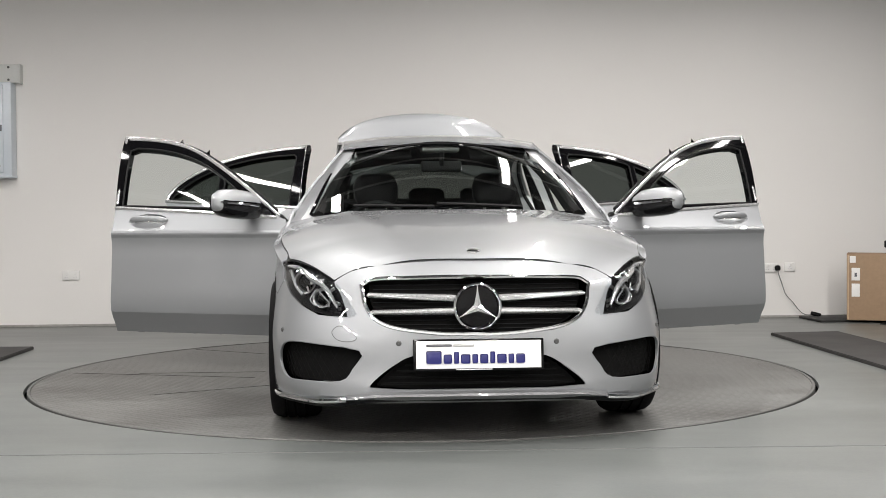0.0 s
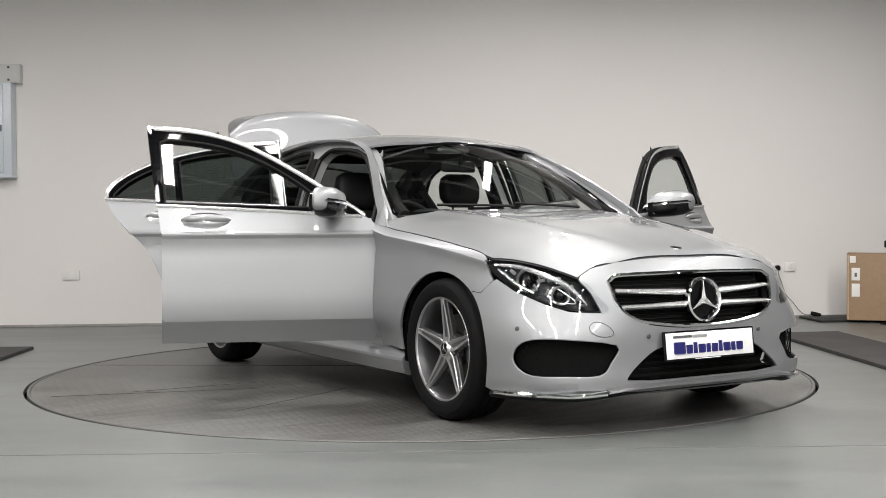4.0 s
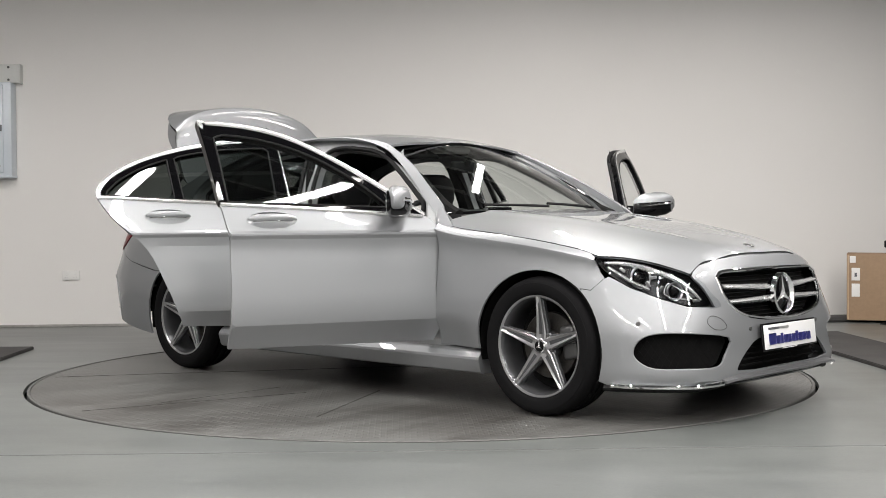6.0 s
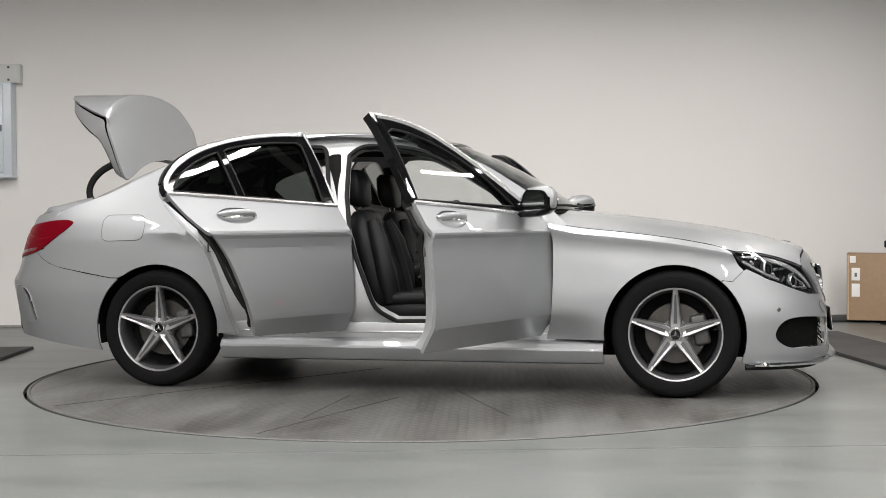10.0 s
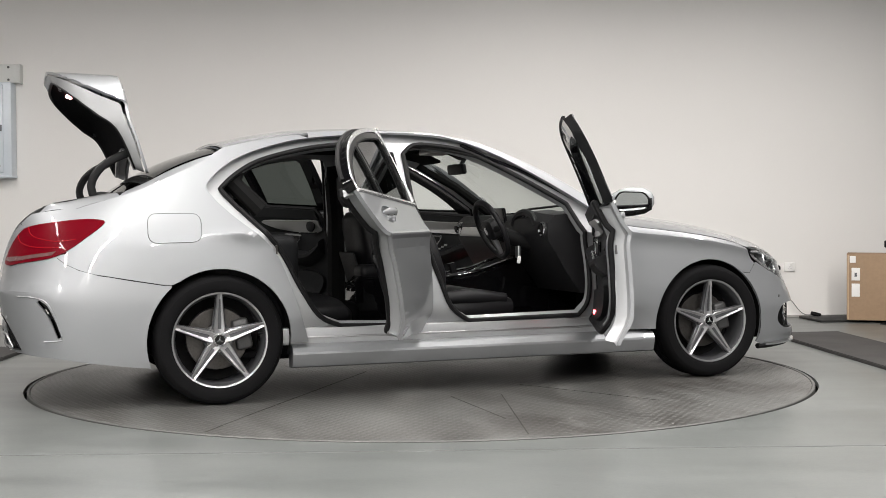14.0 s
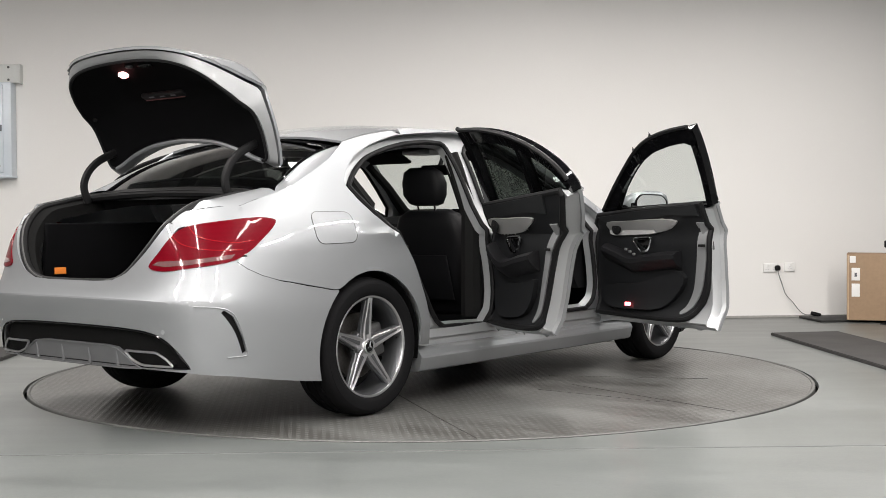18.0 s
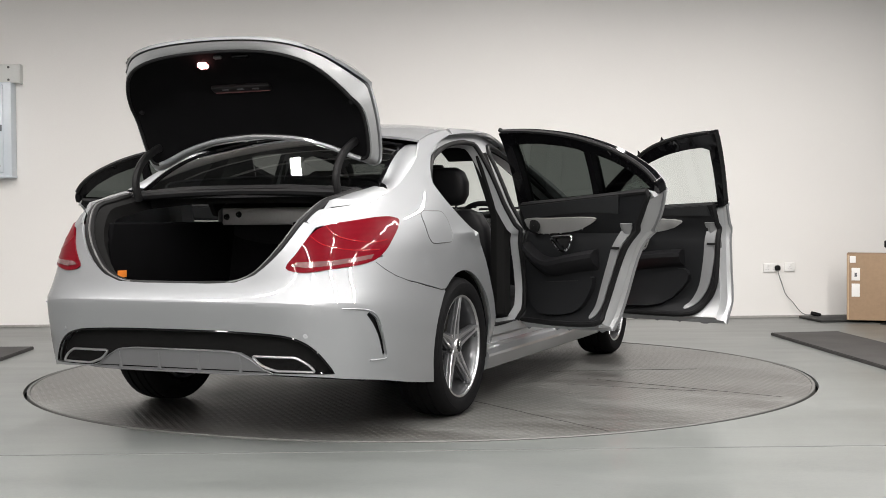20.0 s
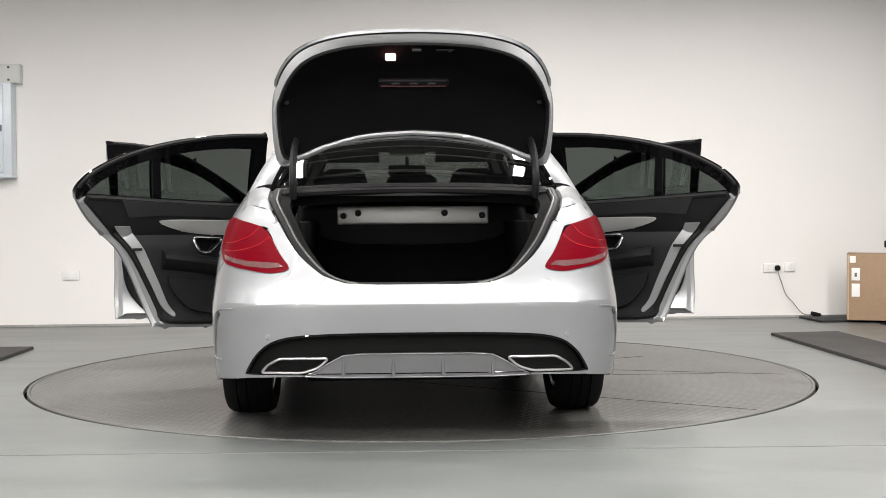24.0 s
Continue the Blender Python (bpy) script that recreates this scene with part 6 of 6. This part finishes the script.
    for y, z in ((0.16, 0.01), (-0.16, 0.01), (0.0, -0.155)):
        part("spoke", tube([m @ Vector((-0.005, y * 0.35, z * 0.35)), m @ Vector((0, y, z))], [0.022, 0.014], 8, flat=0.6), SATIN if z < 0 else BLACK, wheel)
    part("wheel_badge", lathe([(0.001, 0.004), (0.02, 0.004), (0.024, 0.0)], 20, m @ pose(-0.033, 0, 0, 0, 0, 90)), CHROME, wheel)
    part("steering_column", tube([(0.29, -0.37, 0.85), (0.50, -0.37, 0.77)], 0.045, 10), BLACK, car)
    for s, y in ((-1, -0.50), (1, -0.24)):
        part("stalk", tube([(0.32, -0.37 + s * 0.04, 0.85), (0.30, y, 0.87)], 0.009, 6), BLACK, car)
    keys = part("key_fob", block(0.02, 0.035, 0.07, 0.008, pose(0.36, -0.515, 0.735, 0, 0, 20)), SATIN, car, "silver key fob hanging at the column")
    part("key_tag", block(0.010, 0.022, 0.042, 0.004, pose(0.36, -0.53, 0.69, 10, 0, 40)), PLATE_WHITE, keys)
    # console
    ring = []
    for x, z, w in ((0.93, 0.72, 0.16), (0.56, 0.72, 0.13), (0.42, 0.66, 0.125), (0.25, 0.60, 0.115), (0.05, 0.575, 0.11), (-0.10, 0.57, 0.11), (-0.12, 0.60, 0.11), (-0.45, 0.60, 0.105), (-0.50, 0.55, 0.10)):
        ring.append([(x, -w, 0.26), (x, -w, z - 0.03), (x, -w + 0.03, z), (x, w - 0.03, z), (x, w, z - 0.03), (x, w, 0.26)])
    con = part("centre_console", loft(ring), GLOSS_BLACK, car, "gloss black centre console with silver edges")
    for s in (-1, 1):
        part("console_edge", tube([(0.50, s * 0.118, 0.69), (0.30, s * 0.115, 0.625), (0.05, s * 0.108, 0.583), (-0.10, s * 0.105, 0.578)], 0.008, 6), CHROME, con)
    part("armrest", block(0.36, 0.19, 0.08, 0.03, pose(-0.28, 0, 0.62)), LEATHER, con)
    for y in (-0.045, 0.045):
        part("rear_vent", lathe([(0.012, 0.0), (0.026, 0.010), (0.032, 0.004), (0.033, -0.01)], 20, pose(-0.505, y, 0.535, 0, 0, 90)), CHROME, con)
    part("lever", tube([(0.16, 0.0, 0.58), (0.14, 0, 0.66)], [0.02, 0.026], 8), LEATHER, con)
    part("floor_tunnel", block(0.75, 0.26, 0.24, 0.05, pose(-0.85, 0, 0.33)), CARPET, car)
    part("bulkhead", block(0.04, 1.5, 0.62, 0.01, pose(0.93, 0, 0.60)), CARPET, car)
    mir = part("rear_view_mirror", block(0.03, 0.235, 0.065, 0.014, pose(0.18, 0, 1.232, 0, -8, 4)), BLACK, car, "black inside mirror")
    part("mirror_stalk", tube([(0.20, 0, 1.24), (0.235, 0, 1.31)], 0.014, 6), BLACK, mir)
    part("overhead_console", block(0.16, 0.22, 0.03, 0.01, pose(0.05, 0, 1.335)), GREY_TRIM, car)
    for y in (-0.36, 0.36):
        part("sun_visor", block(0.15, 0.38, 0.02, 0.008, pose(0.07, y, 1.315, 0, 24)), LINER, car)


def saloon():
    car = thing("car", "silver four-door saloon with all doors and the boot open", "car")
    body_shell(car)
    front_end(car)
    rear_end(car)
    boot(car)
    first = None
    for x in (1.42, -1.42):
        for s in (-1, 1):
            w = wheel_at(car, x, s, first)
            first = first or w
    for mir in (False, True):
        door(car, FRONT_DOOR, (0.70, -0.339), HINGE_F, OPEN_F, mir, True)
        door(car, REAR_DOOR, (-0.356, -1.428), HINGE_R, OPEN_R, mir, False)
    cabin(car)
    return car


# ---------------------------------------------------------------- things along the wall
RUBBER_MAT = surface("ribbed_rubber_mat", (0.030, 0.028, 0.027), 0.65, 0, 0, 0.3, 60, 3, 0.4, 0.2)
CARDBOARD = surface("cardboard", (0.30, 0.203, 0.126), 0.8, 0, 0, 0.12, 40, 2.5, 0.15)
PAPER = surface("paper_label", (0.75, 0.74, 0.72), 0.6, 0, 0, 0.05)
SOCKET = surface("socket_white", (0.78, 0.775, 0.76), 0.35, 0, 0, 0.02)
CABINET = surface("pale_grey_enamel", (0.56, 0.61, 0.66), 0.35, 0, 0.2, 0.05, 60, 2)
TRUNK = surface("trunking_grey", (0.60, 0.61, 0.59), 0.45, 0, 0, 0.05, 60, 2)


def hall_things():
    # rubber mats
    for pts, lab in (([(2.74, 2.16), (3.30, 2.24), (3.36, 0.1), (3.36, -1.6), (2.80, -1.6), (2.79, 0.0)], "dark rubber mat lying on the floor"), ([(-2.84, 1.56), (-3.42, 1.57), (-3.40, -1.5), (-2.76, -1.5)], "dark rubber mat lying on the floor")):
        tagged(part("floor_mat", slab(pts, 0.022, pose(0, 0, 0.0), 0.005), RUBBER_MAT, None), lab, "mat", "rubber mats")
    # cardboard box on a flat black board
    board = tagged(part("black_board", block(1.5, 0.50, 0.022, 0.006, pose(4.24, 3.58, 0.011, 0, 0, 4)), surface("black_board", (0.007, 0.007, 0.007), 0.6, 0, 0, 0.3, 40, 4, 0.1), None), "flat black board lying along the wall", "board")
    box = thing("cardboard_box", "brown cardboard box with paper labels on a black board", "box", pose(3.775, 3.36, 0.022, 0, 0, -22))
    part("carton", block(0.62, 0.22, 0.585, 0.004, pose(0.31, 0.0, 0.2925)), CARDBOARD, box)
    for x in (0.155, 0.465):
        part("flap", block(0.305, 0.216, 0.004, 0.001, pose(x, 0.0, 0.5875, 0, -0.4 if x > 0.3 else 0.4)), CARDBOARD, box)
    part("edge_tape", block(0.012, 0.003, 0.57, 0.001, pose(0.012, -0.1115, 0.29)), surface("tape", (0.46, 0.33, 0.21), 0.3, 0, 0.3), box)
    for x, z, w, h in ((0.075, 0.405, 0.07, 0.11), (0.075, 0.265, 0.068, 0.115), (0.05, 0.535, 0.05, 0.06)):
        part("paper_label", block(w, 0.003, h, 0.0008, pose(x, -0.112, z)), PAPER, box)
    part("print_bar", block(0.02, 0.002, 0.035, 0.0005, pose(0.075, -0.1145, 0.40)), PLATE_GREY, box)
    stand = thing("black_stand", "small black stand on top of the box", "stand", pose(4.075, 3.225, 0.615, 0, 0, -22))
    part("top", block(0.16, 0.10, 0.06, 0.008, pose(0.06, 0, 0.075)), BLACK, stand)
    for x in (0.02, 0.10):
        part("leg", block(0.012, 0.08, 0.05, 0.003, pose(x, 0, 0.025)), BLACK, stand)
    # sockets, plug and lead
    for x, z, w, nm, lab in ((-3.126, 0.457, 0.152, "double_socket", "white double wall socket"), (3.232, 0.466, 0.135, "double_socket", "white double wall socket with a black plug"), (3.414, 0.470, 0.098, "switched_socket", "white single switch plate on the wall")):
        s = thing(nm, lab, "socket", wall_at(x, 0.0, z), "wall sockets")
        part("back_box", block(w, 0.016, 0.084, 0.005, pose(0, -0.008, 0)), SOCKET, s)
        n = 2 if w > 0.12 else 1
        for k in range(n):
            c = (k - (n - 1) / 2) * w * 0.5
            part("rocker", block(0.016, 0.006, 0.022, 0.002, pose(c + 0.012, -0.018, 0.022)), SOCKET, s)
            for dx, dz in ((0, 0.004), (-0.011, -0.016), (0.011, -0.016)):
                part("pin_hole", block(0.006, 0.002, 0.004, 0, pose(c + dx, -0.0163, dz)), PLATE_GREY, s)
    plug = thing("plug", "black mains plug with a grey lead", "plug", wall_at(3.291, 0.018, 0.462))
    part("body", block(0.05, 0.035, 0.05, 0.014, pose(0, -0.017, 0)), BLACK, plug)
    lead = [(0, -0.03, -0.02), (0.004, -0.035, -0.06), (0.032, -0.03, -0.134), (0.07, -0.03, -0.24), (0.14, -0.03, -0.319), (0.20, -0.035, -0.395), (0.248, -0.05, -0.43), (0.31, -0.10, -0.432)]
    part("adapter", block(0.09, 0.05, 0.035, 0.01, pose(0.33, -0.10, -0.425, 0, 14, 10)), BLACK, plug, "small black adapter block")
    part("lead", tube(soft(lead, 5, False), 0.0045, 6), surface("grey_lead", (0.20, 0.20, 0.20), 0.5), plug)
    loop = [(3.95, 3.05, 0.005), (4.02, 2.98, 0.005), (4.15, 2.96, 0.005), (4.3, 3.02, 0.005), (4.4, 3.15, 0.005), (4.3, 3.17, 0.012), (4.1, 3.14, 0.005), (3.98, 3.10, 0.005)]
    tagged(part("floor_cable", tube(soft(loop, 4, False), 0.0055, 6), BLACK, None), "black cable lying in a loop on the floor", "cable")
    # cabinet and trunking at the far end
    cab = thing("electrical_cabinet", "pale blue-grey steel electrical cabinet on the wall", "cabinet", wall_at(-3.842, 0.0, 1.74))
    part("body", block(0.52, 0.16, 0.82, 0.006, pose(0, -0.08, 0)), CABINET, cab)
    door_ob = part("door", block(0.425, 0.012, 0.765, 0.006, pose(-0.02, -0.166, 0.005)), CABINET, cab)
    part("lock", block(0.036, 0.012, 0.056, 0.003, pose(0.165, -0.178, 0.01)), PLATE_GREY, door_ob)
    part("name_strip", block(0.06, 0.003, 0.014, 0.001, pose(0.14, -0.1735, -0.32)), GREY_TRIM, door_ob)
    part("bottom_ledge", block(0.53, 0.17, 0.022, 0.005, pose(0, -0.085, -0.41)), CABINET, cab)
    tr = thing("cable_trunking", "grey metal cable trunking box above the cabinet", "trunking", wall_at(-3.95, 0.0, 2.232))
    part("box", block(0.84, 0.09, 0.160, 0.006, pose(0, -0.045, 0)), TRUNK, tr)
    part("end_cap", block(0.020, 0.098, 0.168, 0.005, pose(0.42, -0.047, 0)), TRUNK, tr)
    for z in (-0.055, 0.055):
        part("screw", lathe([(0.001, 0.004), (0.009, 0.003), (0.011, 0.0)], 12, pose(0.33, -0.0915, z, 0, 0, 180)), CAST, tr)
    # thin grey strip drawn where the wall meets the floor
    tagged(part("skirting_line", block(16.6, 0.006, 0.022, 0.002, wall_at(0, 0.003, 0.011)), surface("wall_foot_grey", (0.36, 0.35, 0.33), 0.8, 0, 0, 0.3, 30, 2), None), "thin grey line along the foot of the wall", "trim", kind="structure")
    # ceiling battens, all out of view; the rows by the camera are assumed
    first = None
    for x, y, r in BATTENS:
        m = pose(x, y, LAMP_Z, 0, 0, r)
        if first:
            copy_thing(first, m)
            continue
        first = thing("ceiling_batten", "long white ceiling batten lamp out of view", "lamp", m, "ceiling battens")
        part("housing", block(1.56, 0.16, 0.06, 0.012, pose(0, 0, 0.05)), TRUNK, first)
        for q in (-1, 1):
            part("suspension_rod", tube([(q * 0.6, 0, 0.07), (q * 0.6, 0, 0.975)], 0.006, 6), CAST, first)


def motions():
    walk(car, [(t, pose(PIVOT_X, PIVOT_Y, 0, 0, 0, a - 90) @ pose(CAR_X, CAR_Y, 0)) for t, a in TURN])
    walk(turntable_plate, [(t, pose(0, 0, 0, 0, 0, a)) for t, a in TURN])


room()
turntable_plate = turntable()
hall_things()
car = saloon()
motions()
